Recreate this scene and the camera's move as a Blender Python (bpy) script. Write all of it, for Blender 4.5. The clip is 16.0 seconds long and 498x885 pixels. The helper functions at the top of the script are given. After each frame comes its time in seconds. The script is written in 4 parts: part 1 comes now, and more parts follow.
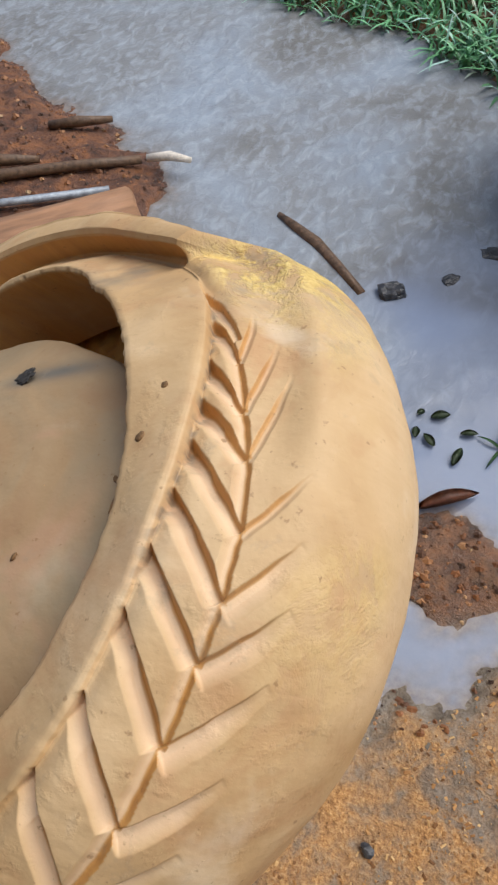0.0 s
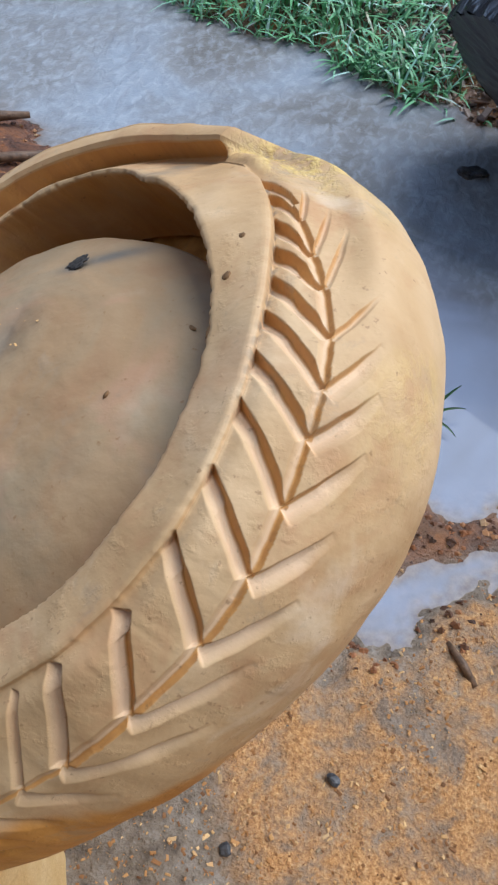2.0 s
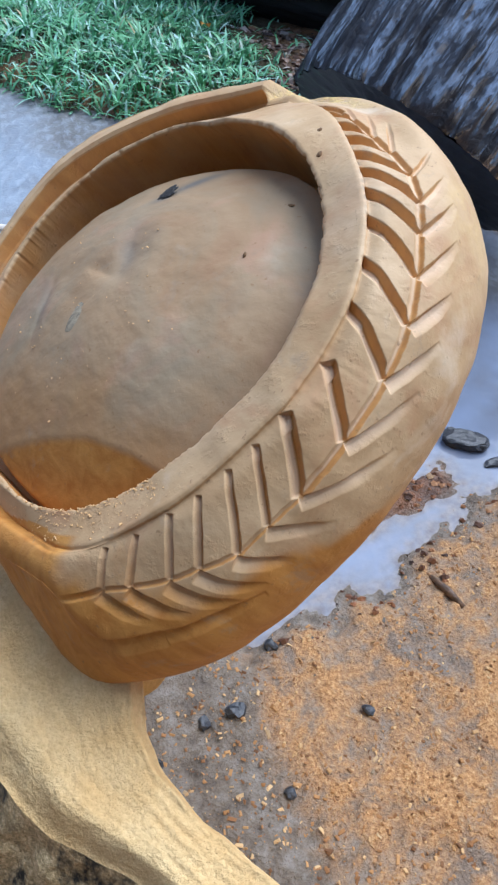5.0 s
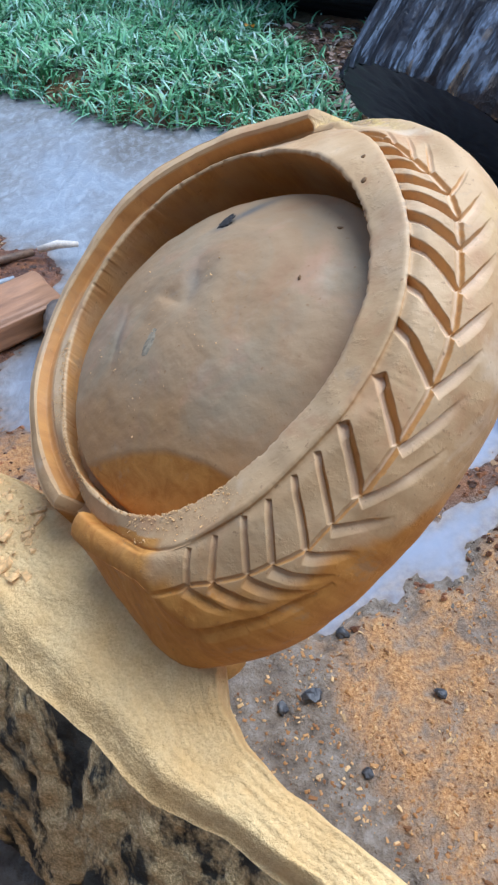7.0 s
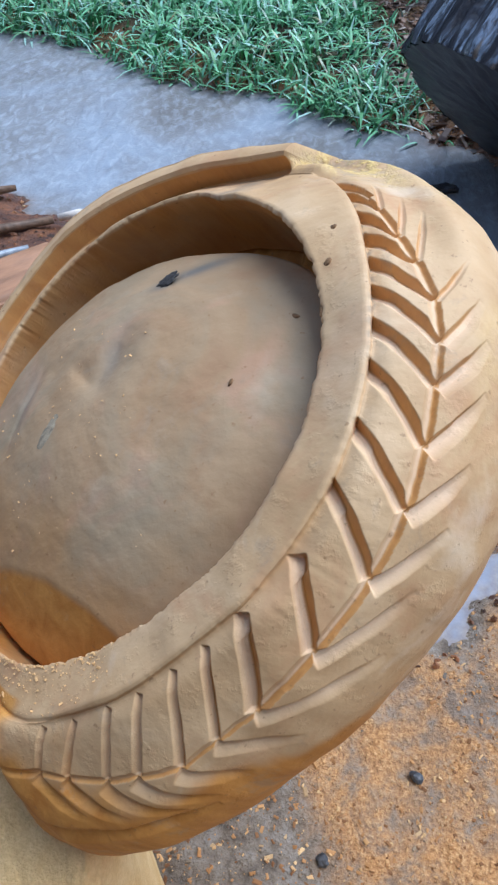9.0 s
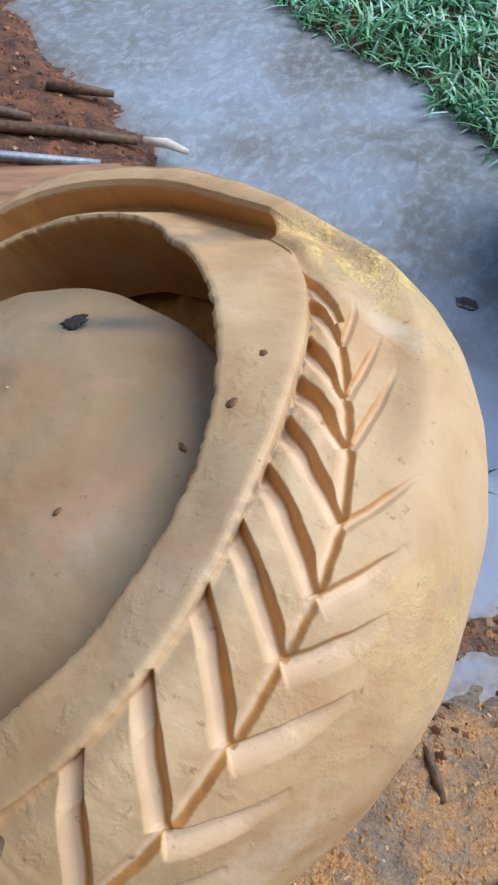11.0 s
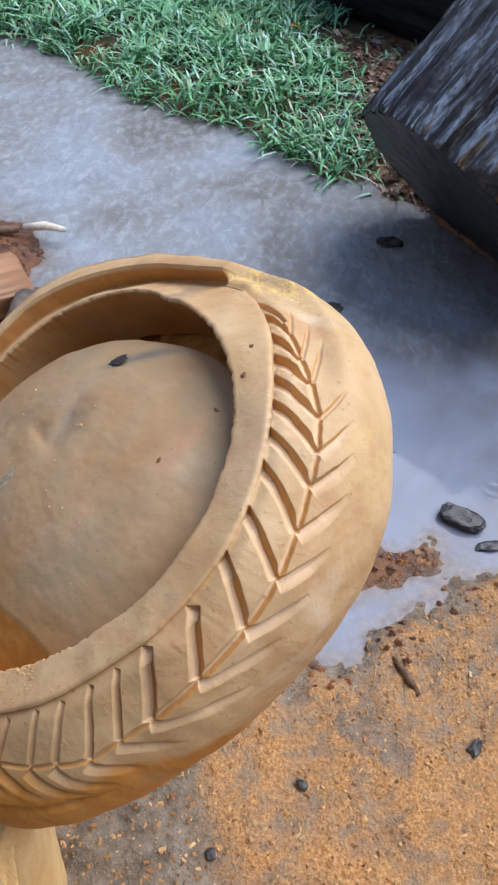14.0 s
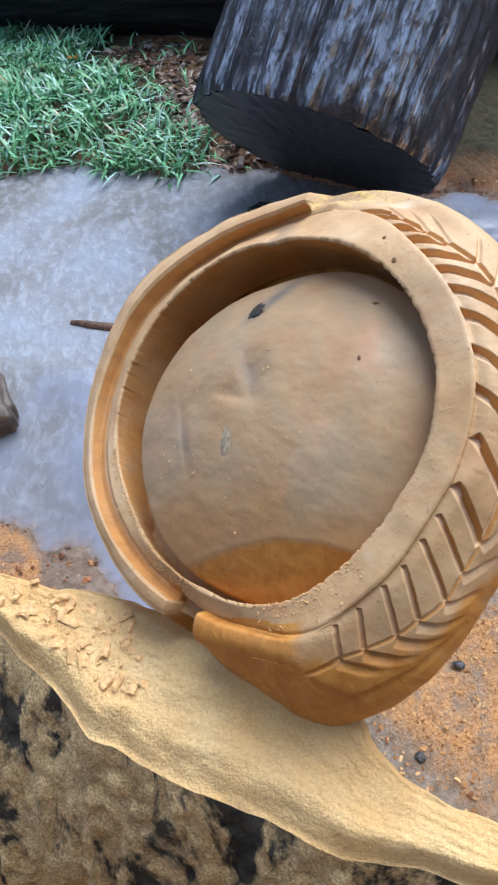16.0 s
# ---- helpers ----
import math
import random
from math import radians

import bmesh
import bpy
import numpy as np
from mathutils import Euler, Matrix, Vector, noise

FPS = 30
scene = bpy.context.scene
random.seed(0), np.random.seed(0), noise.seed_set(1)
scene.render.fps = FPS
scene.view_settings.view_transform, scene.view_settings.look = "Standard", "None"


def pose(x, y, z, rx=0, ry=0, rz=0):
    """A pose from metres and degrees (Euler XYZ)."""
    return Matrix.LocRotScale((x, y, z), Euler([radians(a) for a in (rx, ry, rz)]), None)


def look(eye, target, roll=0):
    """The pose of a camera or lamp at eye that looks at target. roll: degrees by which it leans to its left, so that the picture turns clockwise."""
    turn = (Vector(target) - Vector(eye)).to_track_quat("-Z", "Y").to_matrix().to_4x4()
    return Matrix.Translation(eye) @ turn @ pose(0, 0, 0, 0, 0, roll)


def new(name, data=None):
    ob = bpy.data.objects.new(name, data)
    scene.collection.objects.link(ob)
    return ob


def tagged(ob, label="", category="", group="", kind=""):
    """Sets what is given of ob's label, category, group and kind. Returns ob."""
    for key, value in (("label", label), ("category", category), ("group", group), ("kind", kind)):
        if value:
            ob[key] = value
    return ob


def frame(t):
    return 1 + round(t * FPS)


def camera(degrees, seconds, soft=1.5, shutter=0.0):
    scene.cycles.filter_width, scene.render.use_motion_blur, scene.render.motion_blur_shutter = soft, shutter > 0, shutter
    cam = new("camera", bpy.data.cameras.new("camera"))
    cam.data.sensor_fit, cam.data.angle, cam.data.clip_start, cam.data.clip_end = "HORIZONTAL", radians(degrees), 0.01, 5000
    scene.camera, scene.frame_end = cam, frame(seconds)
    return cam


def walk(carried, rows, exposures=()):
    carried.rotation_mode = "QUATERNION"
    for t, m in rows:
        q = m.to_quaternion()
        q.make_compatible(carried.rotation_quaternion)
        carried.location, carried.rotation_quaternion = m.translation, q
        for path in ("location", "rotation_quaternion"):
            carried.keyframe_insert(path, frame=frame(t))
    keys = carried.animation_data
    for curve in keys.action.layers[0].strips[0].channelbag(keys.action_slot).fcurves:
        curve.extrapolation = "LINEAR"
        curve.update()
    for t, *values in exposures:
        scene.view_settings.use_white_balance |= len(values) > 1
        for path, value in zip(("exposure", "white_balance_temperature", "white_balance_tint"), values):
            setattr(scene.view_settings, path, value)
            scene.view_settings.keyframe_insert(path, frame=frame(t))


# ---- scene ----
cam = camera(38.3, 16.0, 2.4)
PATH = [
    (0, (-0.016, 0.076, 1.016), (-0.513, 1.094, -0.632), -4.4),
    (0.5, (-0.022, 0.047, 1.012), (-0.481, 1.076, -0.64), -3.1),
    (1, (-0.024, 0.019, 1.016), (-0.423, 1.065, -0.641), -1.2),
    (1.5, (-0.03, -0.004, 1.012), (-0.365, 1.092, -0.627), 1.3),
    (2, (-0.057, -0.039, 1.007), (-0.299, 1.119, -0.605), 5.1),
    (2.5, (-0.069, -0.063, 1.001), (-0.208, 1.146, -0.586), 6.6),
    (3, (-0.081, -0.094, 1.001), (-0.16, 1.158, -0.558), 6.7),
    (3.5, (-0.105, -0.132, 1.004), (-0.1, 1.172, -0.513), 7.5),
    (4, (-0.129, -0.159, 0.999), (-0.081, 1.184, -0.483), 6.7),
    (4.5, (-0.151, -0.184, 0.991), (-0.041, 1.202, -0.448), 6.1),
    (5, (-0.17, -0.236, 0.986), (-0.117, 1.147, -0.457), 4.9),
    (5.2, (-0.175, -0.253, 0.993), (-0.115, 1.135, -0.445), 5.1),
    (7.3, (-0.168, -0.261, 1.03), (-0.303, 1.085, -0.443), -3.8),
    (7.5, (-0.163, -0.233, 1.032), (-0.289, 1.105, -0.449), -3.3),
    (8, (-0.143, -0.179, 1.028), (-0.297, 1.156, -0.453), -3.4),
    (8.5, (-0.124, -0.151, 1.024), (-0.289, 1.162, -0.475), -2.9),
    (9, (-0.111, -0.103, 1.011), (-0.345, 1.16, -0.521), -1.4),
    (9.5, (-0.099, -0.046, 1.004), (-0.366, 1.192, -0.543), 1.8),
    (10, (-0.08, -0.005, 0.996), (-0.317, 1.191, -0.589), 8.3),
    (10.2, (-0.072, 0.006, 0.993), (-0.325, 1.19, -0.598), 9.4),
    (12.3, (-0.078, 0.096, 0.988), (-0.411, 1.178, -0.661), 19.8),
    (12.5, (-0.068, 0.078, 0.993), (-0.399, 1.18, -0.644), 18.9),
    (13, (-0.06, 0.0, 1.04), (-0.385, 1.119, -0.585), 18.7),
    (13.5, (-0.057, -0.076, 1.082), (-0.366, 1.137, -0.477), 16.3),
    (14, (-0.093, -0.133, 1.118), (-0.174, 1.166, -0.4), 9.4),
    (14.5, (-0.198, -0.195, 1.141), (-0.065, 1.17, -0.315), 3.8),
    (15, (-0.302, -0.222, 1.133), (-0.119, 1.147, -0.313), -0.1),
    (15.5, (-0.337, -0.227, 1.104), (-0.072, 1.09, -0.377), -2.2),
    (16, (-0.32, -0.227, 1.108), (-0.103, 1.096, -0.377), -5.9),
]
LIGHT = [(0.0, -0.28, 6350, 10), (1.0, -0.26, 6250, 10), (2.0, -0.16, 5700, 9), (3.5, -0.08, 5450, 10), (5.0, 0.06, 5200, 9), (9.0, 0.02, 5200, 9), (10.0, -0.08, 5400, 9), (12.5, -0.22, 5700, 9), (13.5, -0.10, 5950, 11), (14.5, 0.05, 5950, 14), (15.5, 0.2, 5850, 14), (16.0, 0.24, 5700, 12)]
walk(cam, [(t, look(eye, target, roll)) for t, eye, target, roll in PATH], LIGHT)
SKY, SUN, CLOUD = 0.14, 4.3, (3.1, 3.9, 5.4)

# ---------------------------------------------------------------- world and light
world = bpy.data.worlds.new("overcast_sky")
scene.world = world
world.use_nodes = True
wn = world.node_tree
sky = wn.nodes.new("ShaderNodeTexSky")
sky.sky_type, sky.sun_disc = "NISHITA", False
sky.sun_elevation, sky.sun_rotation = radians(57), radians(50)
sky.air_density, sky.dust_density = 1.0, 2.5
wn.nodes["Background"].inputs["Strength"].default_value = SKY
cloud = wn.nodes.new("ShaderNodeMix")
cloud.data_type = "RGBA"
cloud.inputs[0].default_value = 0.55
cloud.inputs[7].default_value = (*CLOUD, 1)
wn.links.new(sky.outputs[0], cloud.inputs[6])
wn.links.new(cloud.outputs[2], wn.nodes["Background"].inputs["Color"])
sun = new("sun", bpy.data.lights.new("sun", "SUN"))
sun.data.energy, sun.data.angle, sun.data.color = SUN, radians(58), (1.0, 0.96, 0.90)
sun.matrix_world = look((0.85, 0.70, 1.75), (0, 0, 0))


# ---------------------------------------------------------------- materials
class Mat:
    """A small node-material builder."""

    def __init__(self, name, rough=0.6, metal=0.0, spec=0.5):
        self.m = bpy.data.materials.new(name)
        self.m.use_nodes = True
        self.t = self.m.node_tree
        self.b = self.t.nodes["Principled BSDF"]
        self.b.inputs["Roughness"].default_value = rough
        self.b.inputs["Metallic"].default_value = metal
        self.b.inputs["Specular IOR Level"].default_value = spec
        self.co = self.t.nodes.new("ShaderNodeTexCoord").outputs["Object"]
        self.bumped = None

    def node(self, kind, **values):
        n = self.t.nodes.new(kind)
        for k, v in values.items():
            n.inputs[k.replace("_", " ")].default_value = v
        return n

    def link(self, a, b):
        self.t.links.new(a, b)

    def where(self, stretch=(1, 1, 1), turn=(0, 0, 0)):
        mp = self.node("ShaderNodeMapping")
        mp.inputs["Scale"].default_value = stretch
        mp.inputs["Rotation"].default_value = [radians(a) for a in turn]
        self.link(self.co, mp.inputs["Vector"])
        return mp.outputs[0]

    def noise(self, scale, detail=4, rough=0.55, dist=0.0, at=None):
        n = self.node("ShaderNodeTexNoise", Scale=scale, Detail=detail, Roughness=rough, Distortion=dist)
        self.link(at or self.co, n.inputs["Vector"])
        return n.outputs["Fac"]

    def cells(self, scale, at=None, feature="F1"):
        n = self.node("ShaderNodeTexVoronoi", Scale=scale)
        n.feature = feature
        self.link(at or self.co, n.inputs["Vector"])
        return n.outputs["Distance"]

    def ramp(self, fac, *stops):
        n = self.t.nodes.new("ShaderNodeValToRGB")
        while len(n.color_ramp.elements) < len(stops):
            n.color_ramp.elements.new(0.5)
        for e, (p, c) in zip(n.color_ramp.elements, stops):
            e.position = p
            e.color = (c, c, c, 1) if isinstance(c, (int, float)) else (*c, 1)
        self.link(fac, n.inputs[0])
        return n.outputs[0]

    def mix(self, fac, a, b, mode="MIX"):
        n = self.t.nodes.new("ShaderNodeMix")
        n.data_type, n.blend_type = "RGBA", mode
        for k, v in ((0, fac), (6, a), (7, b)):
            sock = n.inputs[k]
            if isinstance(v, (int, float)):
                sock.default_value = v if k == 0 else (v, v, v, 1)
            elif isinstance(v, tuple):
                sock.default_value = (*v, 1)
            else:
                self.link(v, sock)
        return n.outputs[2]

    def color(self, c):
        if isinstance(c, tuple):
            self.b.inputs["Base Color"].default_value = (*c, 1)
        else:
            self.link(c, self.b.inputs["Base Color"])
        return self

    def rough(self, r):
        self.link(r, self.b.inputs["Roughness"])
        return self

    def bump(self, h, depth, strength=1.0):
        n = self.node("ShaderNodeBump", Strength=strength, Distance=depth)
        self.link(h, n.inputs["Height"])
        if self.bumped:
            self.link(self.bumped, n.inputs["Normal"])
        self.bumped = n.outputs[0]
        self.link(self.bumped, self.b.inputs["Normal"])
        return self

    def attribute(self, name):
        n = self.t.nodes.new("ShaderNodeAttribute")
        n.attribute_name = name
        return n.outputs["Fac"]


def wood_fresh(name, grey=0.0):
    m = Mat(name, 0.60, spec=0.3)
    big = m.noise(9, 5, 0.6, 0.6)
    grain = m.noise(70, 6, 0.65, 0.8, m.where((1, 1, 0.16), (0, -20, 0)))
    fine = m.noise(420, 3, 0.6)
    base = m.ramp(big, (0.28, (0.46, 0.275, 0.118)), (0.5, (0.58, 0.39, 0.20)), (0.72, (0.68, 0.495, 0.29)))
    base = m.mix(m.ramp(grain, (0.40, 0.0), (0.80, 0.35)), base, (0.42, 0.25, 0.11))
    base = m.mix(m.ramp(m.noise(20, 4, 0.65, 0.5), (0.52, 0.0), (0.68, 0.5)), base, (0.46, 0.235, 0.105))
    base = m.mix(m.ramp(m.noise(13, 5, 0.6, 0.5), (0.58, 0.0), (0.70, 0.45)), base, (0.74, 0.62, 0.45))
    if grey:
        base = m.mix(0.46, base, (0.20, 0.13, 0.075))
        base = m.mix(m.ramp(m.noise(11, 4, 0.6, 0.9), (0.44, 0.0), (0.66, grey)), base, (0.31, 0.245, 0.15))
        base = m.mix(m.ramp(m.noise(15, 3, 0.6, 0.9), (0.54, 0.0), (0.70, 0.45)), base, (0.50, 0.28, 0.17))
    # pale cut wood that also paints the lit bank of each cut
    base = m.mix(m.mix(m.attribute("fresh"), 0.0, 0.7), base, (0.82, 0.60, 0.39))
    base = m.mix(m.attribute("smear"), base, (0.17, 0.15, 0.12))
    # deep orange: heartwood colour, also painted shade on cut walls and recesses
    base = m.mix(m.attribute("heart_shade"), base, m.ramp(grain, (0.3, (0.42, 0.165, 0.028)), (0.7, (0.62, 0.30, 0.065))))
    powder = m.mix(m.attribute("dust"), 0.0, m.ramp(m.noise(30, 6, 0.75, 0.4), (0.46, 0.0), (0.56, 0.85)))
    base = m.mix(m.mix(m.attribute("dust"), 0.0, m.ramp(m.noise(17, 5, 0.7, 0.6), (0.50, 0.0), (0.62, 0.6))), base, (0.30, 0.26, 0.19))
    base = m.mix(powder, base, m.ramp(fine, (0.35, (0.60, 0.40, 0.10)), (0.65, (0.80, 0.61, 0.22))))
    base = m.mix(m.ramp(m.noise(210, 3, 0.6), (0.66, 0.0), (0.73, 0.6)), base, (0.26, 0.14, 0.06))
    base = m.mix(m.ramp(m.noise(34, 5, 0.7, 0.3), (0.60, 0.0), (0.70, 0.4)), base, (0.34, 0.26, 0.17))
    m.color(base)
    m.bump(m.ramp(m.noise(95, 4, 0.6), (0.56, 0.0), (0.70, 1.0)), 0.0012, 0.05 if grey else 0.22)
    m.bump(grain, 0.0004, 0.25).bump(fine, 0.0003, 0.5).bump(powder, 0.0015, 0.8)
    m.bump(m.noise(45, 3, 0.5, 0, m.where((1, 2.5, 1), (0, 0, 35))), 0.0008, 0.2)
    return m.m


wood = wood_fresh("fresh_carved_wood")
dish_mat = wood_fresh("smoothed_dish_wood", 0.75)


def sawdust_material():
    m = Mat("sawdust_covered_wood", 0.9, spec=0.1)
    g = m.noise(330, 4, 0.75)
    base = m.ramp(m.noise(14, 5, 0.6), (0.3, (0.78, 0.50, 0.20)), (0.7, (0.93, 0.69, 0.34)))
    base = m.mix(m.ramp(g, (0.4, 0.0), (0.7, 0.45)), base, (0.55, 0.30, 0.10))
    m.color(base)
    m.bump(m.noise(60, 5, 0.7), 0.006, 0.8).bump(g, 0.0025, 0.9)
    return m.m


sawdust = sawdust_material()


def bark_material():
    m = Mat("dark_bark_with_sawdust", 0.85, spec=0.25)
    at = m.where((1, 1, 0.3))
    patch = m.noise(17, 6, 0.62, 0.5, m.where((1, 1, 0.13)))
    dust = m.noise(380, 3, 0.7)
    dark = m.ramp(m.noise(60, 5), (0.3, (0.018, 0.019, 0.018)), (0.7, (0.085, 0.08, 0.062)))
    tan = m.ramp(dust, (0.32, (0.36, 0.25, 0.11)), (0.5, (0.66, 0.48, 0.23)), (0.66, (0.90, 0.71, 0.39)))
    tan = m.mix(m.ramp(m.noise(45, 5, 0.7), (0.52, 0.0), (0.64, 0.6)), tan, (0.30, 0.21, 0.10))
    m.color(m.mix(m.ramp(patch, (0.45, 0.0), (0.51, 1.0)), dark, tan))
    m.bump(patch, 0.01, 0.8).bump(dust, 0.0016, 0.9).bump(m.noise(40, 5, 0.6, 0, at), 0.006, 0.6)
    return m.m


bark = bark_material()


def ground_material():
    m = Mat("wet_red_earth", 0.7, spec=0.4)
    wet, grassy = m.attribute("wet"), m.attribute("turf")
    big = m.noise(6, 5, 0.6)
    mid = m.noise(38, 5, 0.65)
    fine = m.noise(190, 4, 0.7)
    dust = m.ramp(fine, (0.28, (0.22, 0.10, 0.038)), (0.5, (0.49, 0.25, 0.088)), (0.72, (0.72, 0.45, 0.20)))
    dust = m.mix(m.ramp(mid, (0.50, 0.0), (0.66, 0.5)), dust, (0.24, 0.19, 0.13))
    dust = m.mix(m.ramp(m.noise(11, 5, 0.65, 0.6), (0.52, 0.0), (0.64, 0.8)), dust, m.ramp(fine, (0.3, (0.10, 0.085, 0.07)), (0.7, (0.25, 0.21, 0.17))))
    mud = m.ramp(mid, (0.3, (0.10, 0.078, 0.058)), (0.5, (0.21, 0.165, 0.12)), (0.75, (0.33, 0.29, 0.24)))
    base = m.mix(wet, dust, mud)
    red = m.ramp(m.noise(22, 6, 0.7, 0.5), (0.32, (0.045, 0.028, 0.024)), (0.5, (0.15, 0.07, 0.042)), (0.72, (0.33, 0.135, 0.052)))
    base = m.mix(m.attribute("red"), base, red)
    base = m.mix(grassy, base, m.ramp(mid, (0.35, (0.03, 0.028, 0.012)), (0.7, (0.07, 0.06, 0.03))))
    m.color(base)
    m.rough(m.ramp(wet, (0.0, 0.85), (1.0, 0.16)))
    m.bump(mid, 0.012, 0.8).bump(fine, 0.005, 1.0)
    return m.m


earth = ground_material()


def water_material():
    m = Mat("muddy_puddle_water", 0.12, spec=0.5)
    m.b.inputs["IOR"].default_value = 1.33
    stir = m.attribute("stir")
    a = m.noise(13, 4, 0.6, 1.2, m.where((1, 0.5, 1), (0, 0, -25)))
    b = m.noise(40, 3, 0.6, 0.5, m.where((1, 0.6, 1), (0, 0, -35)))
    c = m.noise(120, 3, 0.6, 0.4)
    big = m.noise(2.0, 4, 0.55, 0.6)
    # calm tones carry the blue sky reflection in the base colour
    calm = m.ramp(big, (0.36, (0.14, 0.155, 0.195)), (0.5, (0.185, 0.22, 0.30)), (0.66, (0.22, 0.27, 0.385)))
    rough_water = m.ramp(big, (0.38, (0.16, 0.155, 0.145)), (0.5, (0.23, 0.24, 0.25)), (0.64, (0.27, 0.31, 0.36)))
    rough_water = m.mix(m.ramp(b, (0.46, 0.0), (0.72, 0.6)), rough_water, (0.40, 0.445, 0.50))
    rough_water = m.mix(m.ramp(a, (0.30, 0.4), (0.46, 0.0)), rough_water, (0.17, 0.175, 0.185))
    # the black log's reflection, coloured in as dark brown
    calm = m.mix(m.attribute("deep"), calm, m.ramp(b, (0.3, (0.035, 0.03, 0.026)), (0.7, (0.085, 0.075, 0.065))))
    wet_mud = m.ramp(m.noise(55, 5, 0.65), (0.3, (0.10, 0.075, 0.06)), (0.7, (0.27, 0.215, 0.175)))
    m.color(m.mix(m.attribute("shallow"), m.mix(stir, calm, rough_water), wet_mud))
    m.bump(m.mix(stir, m.mix(0.04, 0.5, a), m.mix(0.5, a, b)), 0.02, 0.4)
    m.bump(m.mix(stir, 0.5, c), 0.002, 0.25)
    m.rough(m.ramp(stir, (0.0, 0.07), (1.0, 0.3)))
    return m.m


water_mat = water_material()


def wet_bark_material():
    m = Mat("wet_black_bark", 0.5, spec=0.4)
    ridge = m.noise(46, 6, 0.65, 0.7, m.where((1, 1, 0.07)))
    knots = m.noise(13, 6, 0.65, 0.8, m.where((1, 1, 0.4)))
    grit = m.noise(75, 5, 0.7, 0.3, m.where((1, 1, 0.45)))
    m.color(m.ramp(ridge, (0.3, (0.006, 0.006, 0.008)), (0.6, (0.020, 0.016, 0.019)), (0.8, (0.05, 0.038, 0.040))))
    film = m.mix(m.ramp(knots, (0.40, 0.05), (0.58, 1.0)), 0.0, m.ramp(ridge, (0.43, 0.02), (0.57, 1.0)))
    m.link(m.mix(m.ramp(grit, (0.40, 0.85), (0.54, 0.0)), film, 0.03), m.b.inputs["Coat Weight"])
    m.b.inputs["Coat IOR"].default_value = 6.0
    m.b.inputs["Coat Roughness"].default_value = 0.17
    m.bump(ridge, 0.016, 0.8).bump(knots, 0.03, 0.7).bump(grit, 0.006, 0.6)
    return m.m


wet_bark = wet_bark_material()


def plain(name, c, rough=0.6, scale=60, vary=0.35, depth=0.002, spec=0.4, metal=0.0, stretch=(1, 1, 1)):
    m = Mat(name, rough, metal, spec)
    n = m.noise(scale, 5, 0.6, 0.3, m.where(stretch))
    lo, hi = tuple(x * (1 - vary) for x in c), tuple(min(1, x * (1 + vary)) for x in c)
    m.color(m.ramp(n, (0.3, lo), (0.7, hi)))
    m.bump(n, depth, 0.8)
    return m.m


black_bark = plain("black_charred_bark", (0.012, 0.013, 0.016), 0.7, 25, 0.6, 0.02, 0.3, 0, (1, 1, 0.2))
end_grain = plain("dark_wet_end_grain", (0.030, 0.032, 0.037), 0.5, 40, 0.4)
stone_mat = plain("dark_wet_stone", (0.035, 0.035, 0.038), 0.35, 90, 0.6, 0.003, 0.5)
chip_mat = plain("wood_chip", (0.70, 0.44, 0.19), 0.8, 200, 0.35, 0.001)
crumb_mat = plain("sawdust_crumb", (0.56, 0.34, 0.14), 0.85, 300, 0.35, 0.0005)
stick_mat = plain("wet_brown_stick", (0.12, 0.07, 0.04), 0.5, 90, 0.5, 0.003, 0.4)
pale_mat = plain("pale_peeled_wood", (0.66, 0.60, 0.52), 0.6, 120, 0.2, 0.001)
block_mat = plain("dark_wet_wood", (0.10, 0.08, 0.065), 0.5, 40, 0.5, 0.004, 0.4)
timber_mat = plain("wet_brown_timber", (0.30, 0.16, 0.085), 0.5, 30, 0.4, 0.004, 0.4, 0, (0.2, 1, 1))
metal_mat = plain("dull_grey_metal", (0.30, 0.33, 0.37), 0.55, 80, 0.35, 0.001, 0.5, 0.4)
leaf_mat = plain("wet_dark_leaf", (0.05, 0.075, 0.03), 0.4, 90, 0.4, 0.001)
brown_leaf_mat = plain("wet_brown_leaf", (0.16, 0.055, 0.025), 0.35, 90, 0.4, 0.001)
yellow_leaf_mat = plain("yellow_fallen_leaf", (0.62, 0.33, 0.07), 0.6, 90, 0.25, 0.001)
hole_mat = plain("blackened_knot_hole", (0.045, 0.04, 0.036), 0.8, 300, 0.5, 0.001)


pit_mat = plain("brown_pit", (0.20, 0.11, 0.045), 0.8, 300, 0.4, 0.001)
knot_mat = plain("grey_knot", (0.30, 0.245, 0.16), 0.7, 220, 0.45, 0.0008)


def grass_material():
    m = Mat("wet_grass", 0.38, spec=0.5)
    n = m.node("ShaderNodeNewGeometry")
    m.color(m.ramp(n.outputs["Random Per Island"], (0.0, (0.05, 0.15, 0.06)), (0.3, (0.13, 0.34, 0.14)), (0.7, (0.22, 0.52, 0.27)), (0.86, (0.33, 0.60, 0.46)), (0.96, (0.50, 0.70, 0.64)), (1.0, (0.45, 0.34, 0.15))))
    return m.m


grass_mat = grass_material()


# ---------------------------------------------------------------- mesh helpers
def part(name, bm, material, parent=None, label="", smooth=True):
    """Links a bmesh as one mesh object, under a thing or a part if one is given."""
    me = bpy.data.meshes.new(name)
    bm.to_mesh(me)
    bm.free()
    me.materials.append(material)
    if smooth:
        me.polygons.foreach_set("use_smooth", [True] * len(me.polygons))
    ob = new(name, me)
    ob.parent = parent
    return tagged(ob, label)


